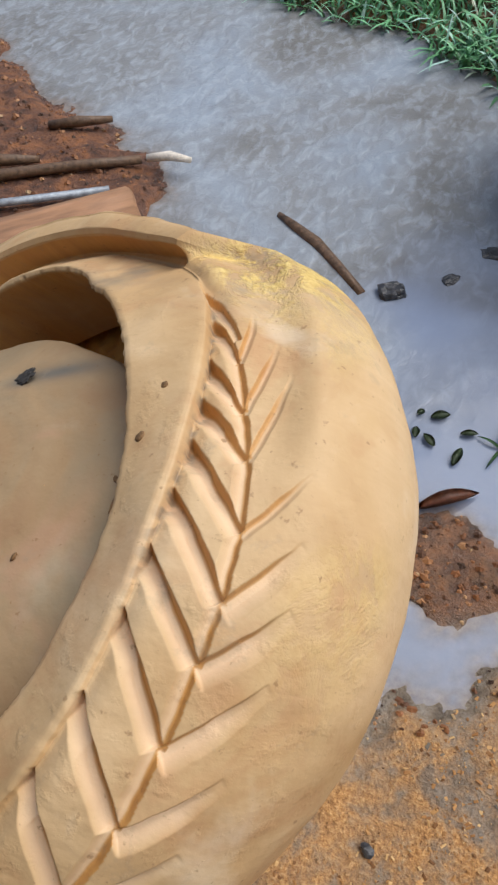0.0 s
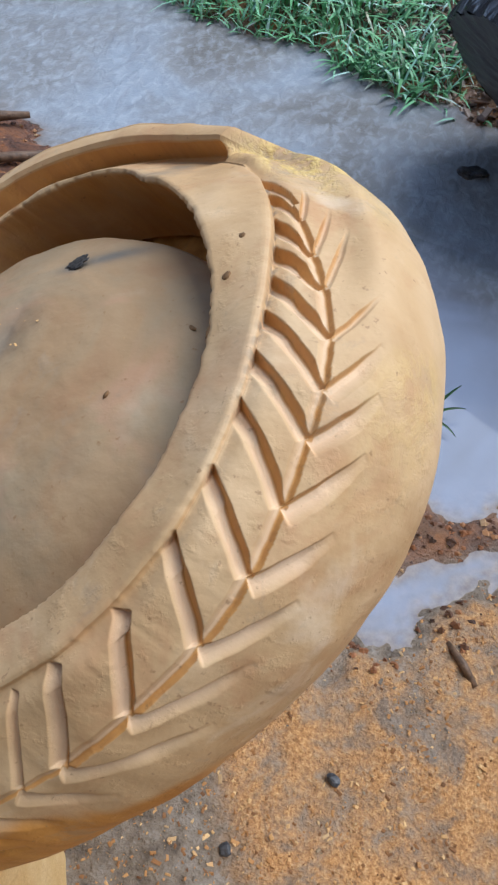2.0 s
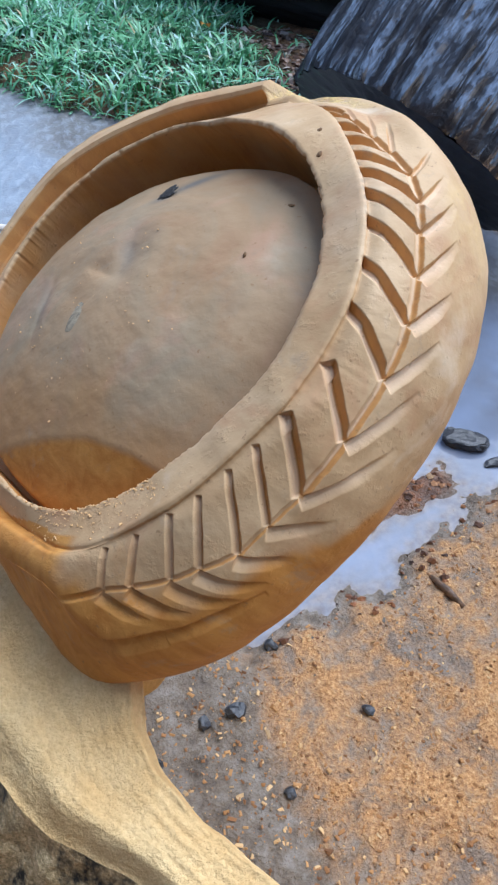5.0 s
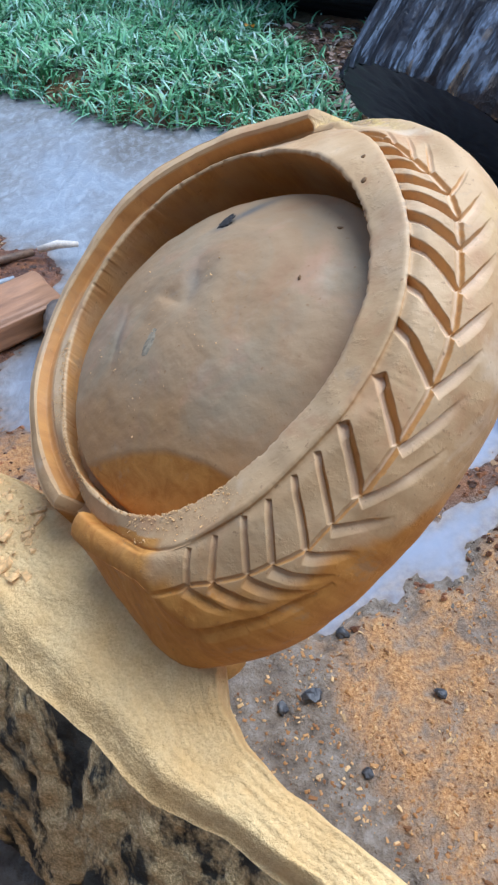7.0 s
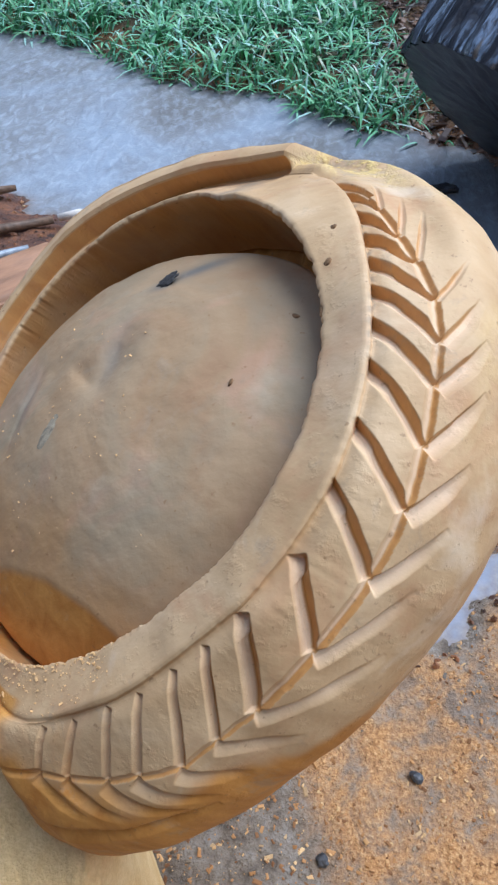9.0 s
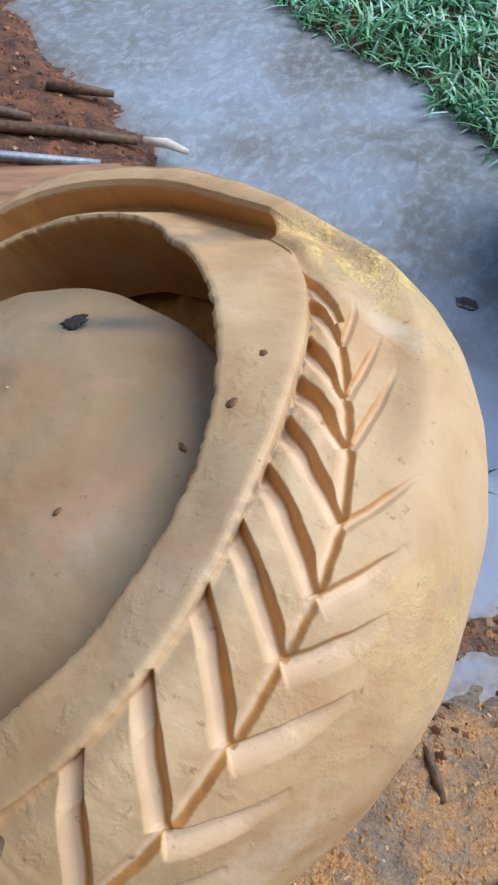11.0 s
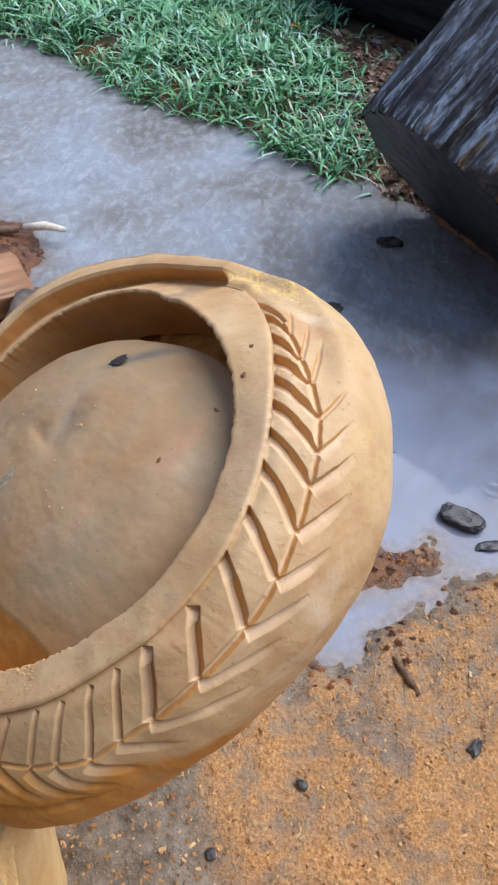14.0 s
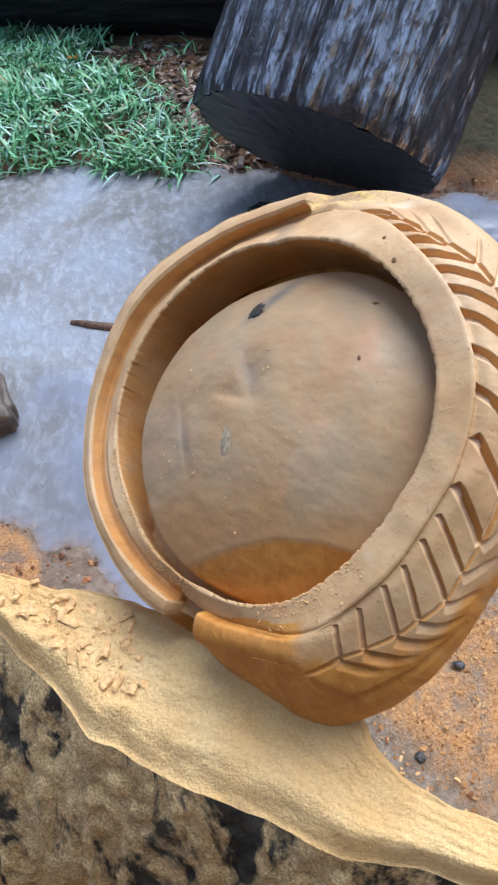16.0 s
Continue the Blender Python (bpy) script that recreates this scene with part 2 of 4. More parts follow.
def from_arrays(name, verts, faces, material, parent=None, label="", smooth=True, layers=None):
    me = bpy.data.meshes.new(name)
    me.from_pydata([tuple(v) for v in verts], [], faces)
    me.materials.append(material)
    if smooth:
        me.polygons.foreach_set("use_smooth", [True] * len(me.polygons))
    for key, values in (layers or {}).items():
        me.attributes.new(key, "FLOAT", "POINT").data.foreach_set("value", np.asarray(values, dtype=np.float32).ravel())
    me.update()
    ob = new(name, me)
    ob.parent = parent
    return tagged(ob, label)


def grid_faces(rows, cols, wrap=False):
    """Quads of a grid of rows x cols vertices; wrap joins the last column to the first."""
    i, j = np.meshgrid(np.arange(rows - 1), np.arange(cols if wrap else cols - 1), indexing="ij")
    k = (j + 1) % cols
    return np.stack([i * cols + j, i * cols + k, (i + 1) * cols + k, (i + 1) * cols + j], -1).reshape(-1, 4).tolist()


def fbm(x, y, z=0.0, octaves=4, seed=0):
    """Smooth noise in about -1..1 from summed, turned sine waves, for numpy arrays."""
    rng = np.random.RandomState(seed)
    out, amp, f, total = 0.0, 1.0, 1.0, 0.0
    for _ in range(octaves):
        for _ in range(4):
            d = rng.normal(size=3)
            d /= np.linalg.norm(d)
            out = out + amp * 0.5 * np.sin(f * 6.283 * (d[0] * x + d[1] * y + d[2] * z) + rng.uniform(0, 6.283) + 1.3 * np.sin(f * 3.1 * (d[1] * x - d[0] * y) + rng.uniform(0, 6)))
        total += amp
        amp, f = amp * 0.55, f * 1.93
    return out / total


def smooth_step(a, b, x):
    t = np.clip((x - a) / (b - a), 0, 1)
    return t * t * (3 - 2 * t)


def ring_table(theta, table):
    """Smooth periodic interpolation of (degrees, value) rows."""
    a = np.array(sorted(table))
    deg = np.r_[a[:, 0] - 360, a[:, 0], a[:, 0] + 360]
    val = np.tile(a[:, 1], 3)
    raw = np.interp(theta, deg, val)
    for _ in range(3):
        raw = (raw + np.interp(theta - 3, deg, val) + np.interp(theta + 3, deg, val)) / 3
    return raw


def tube(points, radii, sides=8, seed=0, rough=0.0):
    """A bmesh tube along points with a radius at each, closed at both ends."""
    rng = random.Random(seed)
    bm = bmesh.new()
    rings = []
    pts = [Vector(p) for p in points]
    for n, p in enumerate(pts):
        d = (pts[min(n + 1, len(pts) - 1)] - pts[max(n - 1, 0)]).normalized()
        a = d.orthogonal().normalized()
        b = d.cross(a)
        r = radii[n] if isinstance(radii, (list, tuple)) else radii
        rings.append([bm.verts.new(p + (a * math.cos(k * math.tau / sides) + b * math.sin(k * math.tau / sides)) * r * (1 + rough * rng.uniform(-1, 1))) for k in range(sides)])
    for lo, hi in zip(rings, rings[1:]):
        for k in range(sides):
            bm.faces.new((lo[k], lo[(k + 1) % sides], hi[(k + 1) % sides], hi[k]))
    bm.faces.new(rings[0][::-1])
    bm.faces.new(rings[-1])
    return bm


# ---------------------------------------------------------------- ground, water, banks
NEAR_LAND = [(0.9, 0.95), (0.45, 0.72), (0.28, 0.62), (0.14, 0.475), (0.05, 0.405), (-0.03, 0.345), (-0.12, 0.30), (-0.2, 0.285), (-0.3, 0.29), (-0.45, 0.36), (-0.75, 0.35), (-2.5, 0.3), (-60, -10), (-60, -150), (150, -150), (150, 0.9), (2.5, 1.1)]
SPIT = [(-0.05, 0.62), (0.0, 0.69), (0.08, 0.67), (0.14, 0.63), (0.22, 0.68), (0.24, 0.62), (0.13, 0.55), (0.05, 0.5), (0.0, 0.53)]
LEFT_LAND = [(-1.7, 1.9), (-1.35, 1.62), (-1.15, 1.50), (-0.95, 1.44), (-0.78, 1.37), (-0.72, 1.24), (-0.80, 1.0), (-0.85, 0.9), (-0.72, 0.74), (-0.60, 0.68), (-0.50, 0.58), (-0.42, 0.42), (-0.5, 0.3), (-2.0, 0.2), (-80, -20), (-80, 60), (-3, 3.0)]
GRASS_LAND = [(-4, 3.2), (-2.0, 2.62), (-1.22, 2.42), (-0.85, 2.2), (-0.6, 2.12), (-0.45, 2.13), (-0.3, 2.04), (-0.14, 1.93), (-0.03, 1.95), (0.1, 1.86), (0.25, 1.74), (0.42, 1.6), (0.6, 1.5), (0.9, 1.42), (1.6, 1.5), (3, 1.3), (150, 4), (150, 150), (-150, 150), (-150, 30)]


def inside_distance(x, y, polygon):
    """Signed distance to a polygon, positive inside."""
    best, inside = np.full(x.shape, 1e9), np.zeros(x.shape, bool)
    for (ax, ay), (bx, by) in zip(polygon, polygon[1:] + polygon[:1]):
        dx, dy = bx - ax, by - ay
        t = np.clip(((x - ax) * dx + (y - ay) * dy) / (dx * dx + dy * dy), 0, 1)
        best = np.minimum(best, np.hypot(x - ax - t * dx, y - ay - t * dy))
        cross = (ay > y) != (by > y)
        inside ^= cross & (x < (bx - ax) * (y - ay) / (by - ay + 1e-12) + ax)
    return np.where(inside, best, -best)


def ground_layers(x, y):
    wob = 0.022 * fbm(x * 5, y * 5, octaves=2, seed=3) + 0.004 * fbm(x * 26, y * 26, octaves=3, seed=4)
    near = inside_distance(x, y, NEAR_LAND) + wob + 0.02
    spit = inside_distance(x, y, SPIT) + wob * 0.8 - 0.004
    left = inside_distance(x, y, LEFT_LAND) + wob * 1.3
    turf = inside_distance(x, y, GRASS_LAND) + wob * 1.5

    def rise(d, top, run):
        return -0.035 + (0.035 + top) * smooth_step(-0.10, run, d)

    z = np.maximum.reduce([rise(near, 0.014, 0.09), rise(spit, 0.008, 0.03), rise(left, 0.03, 0.12), rise(turf, 0.06, 0.22)])
    lumps = 0.006 * fbm(x * 9, y * 9, octaves=4, seed=5) + 0.0035 * fbm(x * 38, y * 38, octaves=3, seed=6)
    z = z + lumps * smooth_step(-0.03, 0.02, z + 0.02)
    wet = np.maximum(1 - smooth_step(0.004, 0.017, z), (1 - smooth_step(0.0, 0.07, (x + 0.09) + 0.5 * (y - 0.1) + wob)) * (y > -0.4) * (x > -0.6))
    red = np.clip(smooth_step(-0.05, 0.03, left) * (0.25 + 0.75 * smooth_step(0.6, 0.95, y)) + smooth_step(-0.03, 0.01, spit) * 0.8 + smooth_step(-0.2, -0.05, turf) * 0.6, 0, 1)
    return z, wet, red, smooth_step(0.05, 0.2, turf) * (1 - 0.85 * np.exp(-(((x - 0.08) / 0.16) ** 2) - ((y - 2.85) / 0.3) ** 2))


def stretched(lo, hi, step, far):
    core = np.arange(lo, hi + step / 2, step)
    out, d = [], step
    while sum(out) < far:
        d *= 1.35
        out.append(d)
    ext = np.cumsum(out)
    return np.r_[(lo - ext)[::-1], core, hi + ext]


def build_ground():
    xs, ys = stretched(-1.75, 1.1, 0.0095, 150), stretched(-0.5, 3.1, 0.0105, 150)
    x, y = np.meshgrid(xs, ys)
    z, wet, red, turf = ground_layers(x, y)
    ob = from_arrays("ground", np.stack([x, y, z], -1).reshape(-1, 3), grid_faces(len(ys), len(xs)), earth, layers={"wet": wet, "red": red, "turf": turf})
    tagged(ob, "wet reddish earth strewn with sawdust beside a puddle", "ground", kind="structure")


def build_water():
    xs, ys = stretched(-1.7, 0.9, 0.008, 40), stretched(0.1, 2.5, 0.008, 40)
    x, y = np.meshgrid(xs, ys)
    stir = smooth_step(0.75, 1.25, y + 0.25 * fbm(x * 2, y * 2, octaves=2, seed=9) - 0.5 * (x + 0.2)) * (1 - 0.5 * smooth_step(0.15, 0.4, x))
    # soft oval where the log's dark reflection is painted, not a depth
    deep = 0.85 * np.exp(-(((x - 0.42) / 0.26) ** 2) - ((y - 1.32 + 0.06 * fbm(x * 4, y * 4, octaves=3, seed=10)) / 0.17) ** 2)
    z = 0.0012 * fbm(x * 7, y * 7, octaves=3, seed=8) * (0.3 + stir)
    # rain rings on the calm water
    for cx, cy, r in ((0.30, 0.95, 0.05), (0.42, 1.05, 0.035), (0.24, 1.12, 0.03), (0.12, 1.0, 0.02), (0.36, 0.86, 0.022)):
        d = np.hypot(x - cx, y - cy)
        z = z + 0.0010 * np.sin((d - r) * 380) * np.exp(-(((d - r) / 0.014) ** 2))
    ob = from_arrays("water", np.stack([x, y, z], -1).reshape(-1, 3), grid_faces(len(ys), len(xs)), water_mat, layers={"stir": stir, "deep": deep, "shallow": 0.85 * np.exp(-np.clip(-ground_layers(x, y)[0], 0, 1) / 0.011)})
    tagged(ob, "muddy grey-blue puddle water ruffled by rain", "water", kind="structure")


build_ground()
build_water()


def build_sky_blocker():
    """A plain brown wall, never in view, added behind the path to block sky light."""
    bm = bmesh.new()
    bmesh.ops.create_cube(bm, size=1)
    for v in bm.verts:
        v.co = Vector((v.co.x * 7.0, v.co.y * 0.14, v.co.z * 3.0))
    bmesh.ops.bevel(bm, geom=bm.edges[:], offset=0.01, segments=2, affect="EDGES")
    ob = part("sky_blocker", bm, plain("sky_blocker_brown", (0.15, 0.125, 0.10), 0.85, 14, 0.4, 0.004, 0.3))
    ob.matrix_world = pose(-0.6, -1.4, 1.47)
    tagged(ob, "unseen plain brown wall added to block sky light", "wall", kind="structure")


build_sky_blocker()

# ---------------------------------------------------------------- the carved wheel
AX_U, AX_V, AX_N = Vector((0.8257, 0.0, 0.5641)), Vector((-0.1239, 0.9756, 0.1814)), Vector((-0.5503, -0.2197, 0.8056))
HUB = Vector((-0.2202, 0.1579, 0.7076)) - 0.027 * AX_U + 0.008 * AX_V
WHEEL = Matrix((AX_U, AX_V, AX_N)).transposed().to_4x4()
WHEEL.translation = HUB

INNER = [(-60, 0.136), (-45, 0.1405), (-30, 0.1435), (-15, 0.1437), (0, 0.1456), (15, 0.148), (30, 0.1505), (45, 0.150), (60, 0.152), (75, 0.154), (95, 0.152), (120, 0.150), (135, 0.151), (150, 0.150), (165, 0.146), (180, 0.142), (-165, 0.143), (-150, 0.1415), (-135, 0.1435), (-120, 0.147), (-105, 0.145), (-90, 0.1385), (-75, 0.1355)]
EDGE = [(34, 0.187), (22, 0.1795), (9.4, 0.1738), (-14, 0.1723), (-37, 0.1698), (-62, 0.163), (-87, 0.1667), (-97, 0.172), (-107, 0.172), (-120, 0.163), (-131, 0.161), (-150, 0.155), (-165, 0.155), (163, 0.159), (132, 0.163), (107, 0.170), (80, 0.174), (62, 0.178), (47, 0.187)]
FLAP_IN = [(49, 0.1935), (62, 0.184), (80, 0.1795), (107, 0.177), (132, 0.173), (163, 0.172), (-165, 0.1655), (-146, 0.163), (-60, 0.17)]
FLAP_OUT = [(50, 0.207), (62, 0.200), (75, 0.1975), (104, 0.197), (132, 0.190), (162, 0.186), (-170, 0.182), (-146, 0.179), (-120, 0.185), (-60, 0.19)]
OUTER = [(60, 0.226), (50, 0.230), (40, 0.2315), (30, 0.231), (20, 0.229), (10, 0.2265), (0, 0.2235), (-10, 0.2185), (-20, 0.213), (-30, 0.2075), (-42, 0.2025), (-55, 0.202), (-68, 0.204), (-80, 0.213), (-90, 0.223), (-100, 0.231), (-115, 0.233), (-130, 0.220), (-145, 0.197), (-165, 0.184), (165, 0.187), (132, 0.192), (104, 0.199), (80, 0.204), (70, 0.213)]
FACE = [(0, 0.003), (30, -0.003), (45, -0.010), (57, -0.012), (72, -0.007), (90, 0.0), (110, 0.008), (140, 0.008), (170, 0.006), (-150, -0.006), (-130, -0.010), (-100, 0.0), (-60, 0.002), (-30, 0.002)]
FACE_IN = [(-60, 0.0), (-30, 0.004), (0, 0.002), (15, 0.006), (30, 0.010), (60, 0.010), (75, 0.011), (95, 0.014), (120, 0.014), (150, 0.008), (180, 0.003), (-150, 0.003), (-120, 0.0), (-90, -0.004)]
FLAP_HIGH = [(50, 0.0105), (60, 0.0125), (72, 0.015), (100, 0.0155), (125, 0.011), (160, 0.008), (-170, 0.009), (-147, 0.012), (-60, 0.006)]
# chevrons of the tread: where the inner cut leaves the ring (degrees), the joint (degrees, share across the shoulder)
CHEVRONS = [(40.8, 28.3, 0.12), (33.5, 25.0, 0.13), (25.7, 17.5, 0.185), (19.2, 11.2, 0.245), (13.2, 2.4, 0.315), (6.2, -4.8, 0.34), (-1.5, -11.1, 0.345), (-9.1, -19.5, 0.37), (-19.2, -28.2, 0.408), (-28.9, -38.0, 0.443), (-40.5, -50.0, 0.46), (-52.2, -61.3, 0.49), (-60.4, -68.1, 0.48), (-67.1, -74.6, 0.483), (-74.6, -80.8, 0.41), (-81.0, -86.2, 0.37), (-89.3, -93.3, 0.30), (-96.0, -98.7, 0.26)]
# where the outer cut of each runs out (degrees, share), and how deep it is
OUTWARD = [(33.0, 0.20, 0.0), (33.0, 0.21, 0.5), (27.4, 0.33, 0.5), (22.1, 0.40, 0.45), (9.4, 0.55, 0.55), (2.4, 0.58, 0.8), (-3.6, 0.61, 1.0), (-10.4, 0.65, 1.0), (-19.6, 0.685, 1.0), (-27.9, 0.72, 1.0), (-36.5, 0.76, 0.9), (-45.4, 0.88, 0.7), (-60.5, 0.85, 0.6), (-69.1, 0.83, 0.6), (-74.8, 0.815, 0.7), (-79.0, 0.79, 0.7), (-86.1, 0.62, 0.8), (-92.4, 0.53, 0.8)]


def gouge(theta, s, span, a, b, left, right, depth, fade=0.0, seed=0):
    """A chisel cut from a to b, (degrees, share across the shoulder): a floor that slopes down from its left bank to a steep right wall.
    Returns its depth and how much of it is the steep wall. fade: how far it thins out towards b."""
    k = 0.195 * math.pi / 180
    deg = theta[0]
    px, py = theta * k, s * span
    ax, ay, bx, by = a[0] * k, a[1] * float(np.interp(a[0], deg, span)), b[0] * k, b[1] * float(np.interp(b[0], deg, span))
    ln = math.hypot(bx - ax, by - ay)
    dx, dy = (bx - ax) / ln, (by - ay) / ln
    run = (px - ax) * dx + (py - ay) * dy
    t = np.clip(run / ln, 0, 1)
    off = (px - ax) * dy - (py - ay) * dx + 0.00025 * np.sin(t * 4.3 + seed) + 0.0001 * np.sin(t * 17 + 2 * seed)
    thin = 1 - fade * smooth_step(0.5, 1.0, t)
    wide = 0.55 + 0.45 * thin
    end = np.clip(1 - np.maximum(np.maximum(-run, run - ln), 0) / 0.0011, 0, 1)
    bank = np.clip((off + left * wide) / (0.62 * left * wide), 0, 1)
    bank = bank * (0.8 + 0.2 * np.clip((off + 0.4 * left) / (0.7 * left), 0, 1))
    wall = np.clip((right * wide - off) / (0.7 * right * wide), 0, 1)
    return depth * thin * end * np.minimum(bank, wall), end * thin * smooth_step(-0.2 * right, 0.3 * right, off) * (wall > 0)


def build_wheel(base):
    theta = np.r_[np.arange(-180, -116, 0.24), np.arange(-116, 48, 0.1), np.arange(48, 180, 0.24)]
    n_t = len(theta)
    r_i, r_o, f_i, f_o, r_m, face, f_in, high = (ring_table(theta, t) for t in (INNER, EDGE, FLAP_IN, FLAP_OUT, OUTER, FACE, FACE_IN, FLAP_HIGH))
    # chipped edge of the opening
    wall = r_i
    chips = np.clip(fbm(theta / 5, 0 * theta, octaves=4, seed=21) - 0.25, 0, 1)
    r_i = r_i - 0.003 * np.exp(-((theta - 58) / 4) ** 2)
    ragged = 0.0012 * chips + 0.0002 * fbm(theta / 1.5, 0 * theta, octaves=2, seed=23)
    r_o = r_o + 0.0003 * fbm(theta / 4, 0 * theta + 3, octaves=3, seed=22)
    flap = np.where((theta > 51) | (theta < -147), 1.0, 0.0)
    flap = np.minimum(flap, 1)
    lip = smooth_step(-138.5, -136.5, theta) * (1 - smooth_step(-112, -98, theta))
    tread = smooth_step(-112, -100, theta) * (1 - smooth_step(40, 46, theta))
    gap = np.where(theta >= -147, 1 - smooth_step(-138.5, -136.5, theta), 0.0)
    bare = np.clip(1 - flap - lip - gap, 0, 1)

    def blend(on_flap, on_lip, on_bare, on_gap):
        return flap * on_flap + (1 - flap) * np.clip(lip, 0, 1) * on_lip + gap * on_gap + np.clip(1 - flap - (1 - flap) * lip - gap, 0, 1) * on_bare

    wave = 0.004 * np.cos((theta + 137) / 22 * math.pi)
    step = (0.0025 + 0.0040 * smooth_step(-5, 14, theta)) * smooth_step(-100, -88, theta) * (1 - smooth_step(38, 45, theta)) + 0.0004
    drop = 0.0165 + 0.0065 * smooth_step(0, 16, theta) * (1 - smooth_step(50, 60, theta))
    stations = [
        (wall + 0.006, f_in - 0.065, 1),
        (wall + 0.004, f_in - 0.022, 6),
        (r_i + 0.0002 + ragged, f_in - 0.0012 - ragged, 8),
        (r_i + 0.0022, f_in + 0.0, 3),
        (r_o - 0.0016, face + 0.0005, 12),
        (r_o + 0.0, face - 0.0008, 3),
        (r_o + blend(0.001, 0.001, 0.001 - 0.35 * step, 0.001), blend(face - 0.0025, face + 0.001, face - step, face - 0.022), 5),
        (blend(f_i - 0.0006, r_o + 0.003, r_o + 0.0012, r_o + 0.004), blend(face - 0.003, face + 0.005 + wave, face - step - 0.0006, face - 0.034), 4),
        (blend(f_i, r_o + 0.006, r_o + 0.010, r_o + 0.008), blend(face + high * 0.85, face + 0.007 + wave, face - step - 0.0028, face - 0.038), 16),
        (blend(f_i + 0.002, r_o + 0.014, 0.5 * (r_o + r_m), r_o + 0.012), blend(face + high, face + 0.006 + wave, face - drop, face - 0.04), 56),
        (blend(f_o - 0.004, r_o + 0.021, 0.2 * r_o + 0.8 * r_m, r_o + 0.016), blend(face + high - 0.003, face + 0.001 + wave, face - 0.031, face - 0.045), 44),
        (blend(f_o, r_o + 0.026, r_m - 0.004, r_o + 0.019), blend(face + high - 0.012, face - 0.008, face - 0.046, face - 0.055), 28),
        (r_m, face * 0.5 - 0.068, 20),
        (r_m - 0.004, 0 * face - 0.092, 14),
        (r_m - 0.016, 0 * face - 0.118, 10),
        (r_m - 0.038, 0 * face - 0.142, 10),
        (r_m - 0.075, 0 * face - 0.158, 8),
        (r_m * 0.3, 0 * face - 0.166, 6),
    ]
    rr, hh, ss = [stations[0][0]], [stations[0][1]], [np.zeros(n_t)]
    for n in range(1, len(stations)):
        count = stations[n][2]
        p0, p1, p2, p3 = (stations[min(max(k, 0), len(stations) - 1)] for k in (n - 2, n - 1, n, n + 1))
        smoothed = np.ones(n_t) if n >= 10 else (1 - flap if n >= 8 else np.zeros(n_t))
        for c in range(1, count + 1):
            t = c / count
            r, h = (p1[m] + (p2[m] - p1[m]) * t for m in (0, 1))
            if n >= 8:
                w = (-0.5 * t + t * t - 0.5 * t**3, 1 - 2.5 * t * t + 1.5 * t**3, 0.5 * t + 2 * t * t - 1.5 * t**3, -0.5 * t * t + 0.5 * t**3)
                r2, h2 = (sum(wk * p[m] for wk, p in zip(w, (p0, p1, p2, p3))) for m in (0, 1))
                r, h = r + (r2 - r) * smoothed, h + (h2 - h) * smoothed
            rr.append(r)
            hh.append(h)
            ss.append(np.full(n_t, (n - 7 + t) / 6.0 if 7 <= n <= 12 else (-0.05 if n < 7 else 1.3)))
    rr, hh = np.array(rr), np.array(hh)
    th = np.broadcast_to(theta, rr.shape)
    a = np.radians(th)
    # share across the shoulder by running length, from the ring's edge to the widest place
    seg = np.hypot(np.diff(rr, axis=0, prepend=rr[:1]), np.diff(hh, axis=0, prepend=hh[:1]))
    run = np.cumsum(seg, axis=0)
    at_edge, at_wide = sum(q[2] for q in stations[1:8]), sum(q[2] for q in stations[1:13])
    share = (run - run[at_edge]) / np.maximum(run[at_wide] - run[at_edge], 1e-4)
    span = np.maximum(run[at_wide] - run[at_edge], 0.02)
    cut, cut_shade = np.zeros_like(rr), np.zeros_like(rr)

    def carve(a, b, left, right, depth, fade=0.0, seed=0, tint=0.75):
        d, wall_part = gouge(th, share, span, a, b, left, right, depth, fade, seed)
        # the steep wall of each cut gets its shade as colour
        cut_shade[:] = np.maximum(cut_shade, np.where(d > cut, tint * wall_part, cut_shade))
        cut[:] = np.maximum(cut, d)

    last = None
    for n, ((d, jd, js), (ed, es, force)) in enumerate(zip(CHEVRONS, OUTWARD)):
        small = (0.6, 0.75, 0.9)[n] if n < 3 else (0.62 if d < -58 else 1.0)
        begin = -0.04 if d > -30 else 0.03
        if last and n > 1:
            late = 0.55 if d < -58 else 1.0
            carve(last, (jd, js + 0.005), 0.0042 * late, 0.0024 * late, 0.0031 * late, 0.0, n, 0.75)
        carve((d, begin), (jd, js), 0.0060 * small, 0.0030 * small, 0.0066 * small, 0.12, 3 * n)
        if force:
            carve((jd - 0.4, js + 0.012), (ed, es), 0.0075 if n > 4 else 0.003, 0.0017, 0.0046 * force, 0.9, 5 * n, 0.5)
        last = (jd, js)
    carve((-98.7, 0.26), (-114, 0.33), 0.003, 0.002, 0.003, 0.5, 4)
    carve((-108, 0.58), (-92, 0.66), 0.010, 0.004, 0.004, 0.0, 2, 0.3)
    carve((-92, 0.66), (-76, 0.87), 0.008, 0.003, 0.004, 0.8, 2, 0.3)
    # paler on the bank that faces the light, not on the steep wall
    fresh = np.clip(cut / 0.004, 0, 1) * (1 - np.clip(cut_shade / 0.4, 0, 1))
    keep = smooth_step(-0.05, -0.02, share) * (share < 1.1) * tread
    cut, cut_shade = cut * keep, cut_shade * keep
    # normals of the profile
    dr, dh = np.gradient(rr, axis=0), np.gradient(hh, axis=0)
    ln = np.hypot(dr, dh) + 1e-9
    nr, nh = -dh / ln, dr / ln
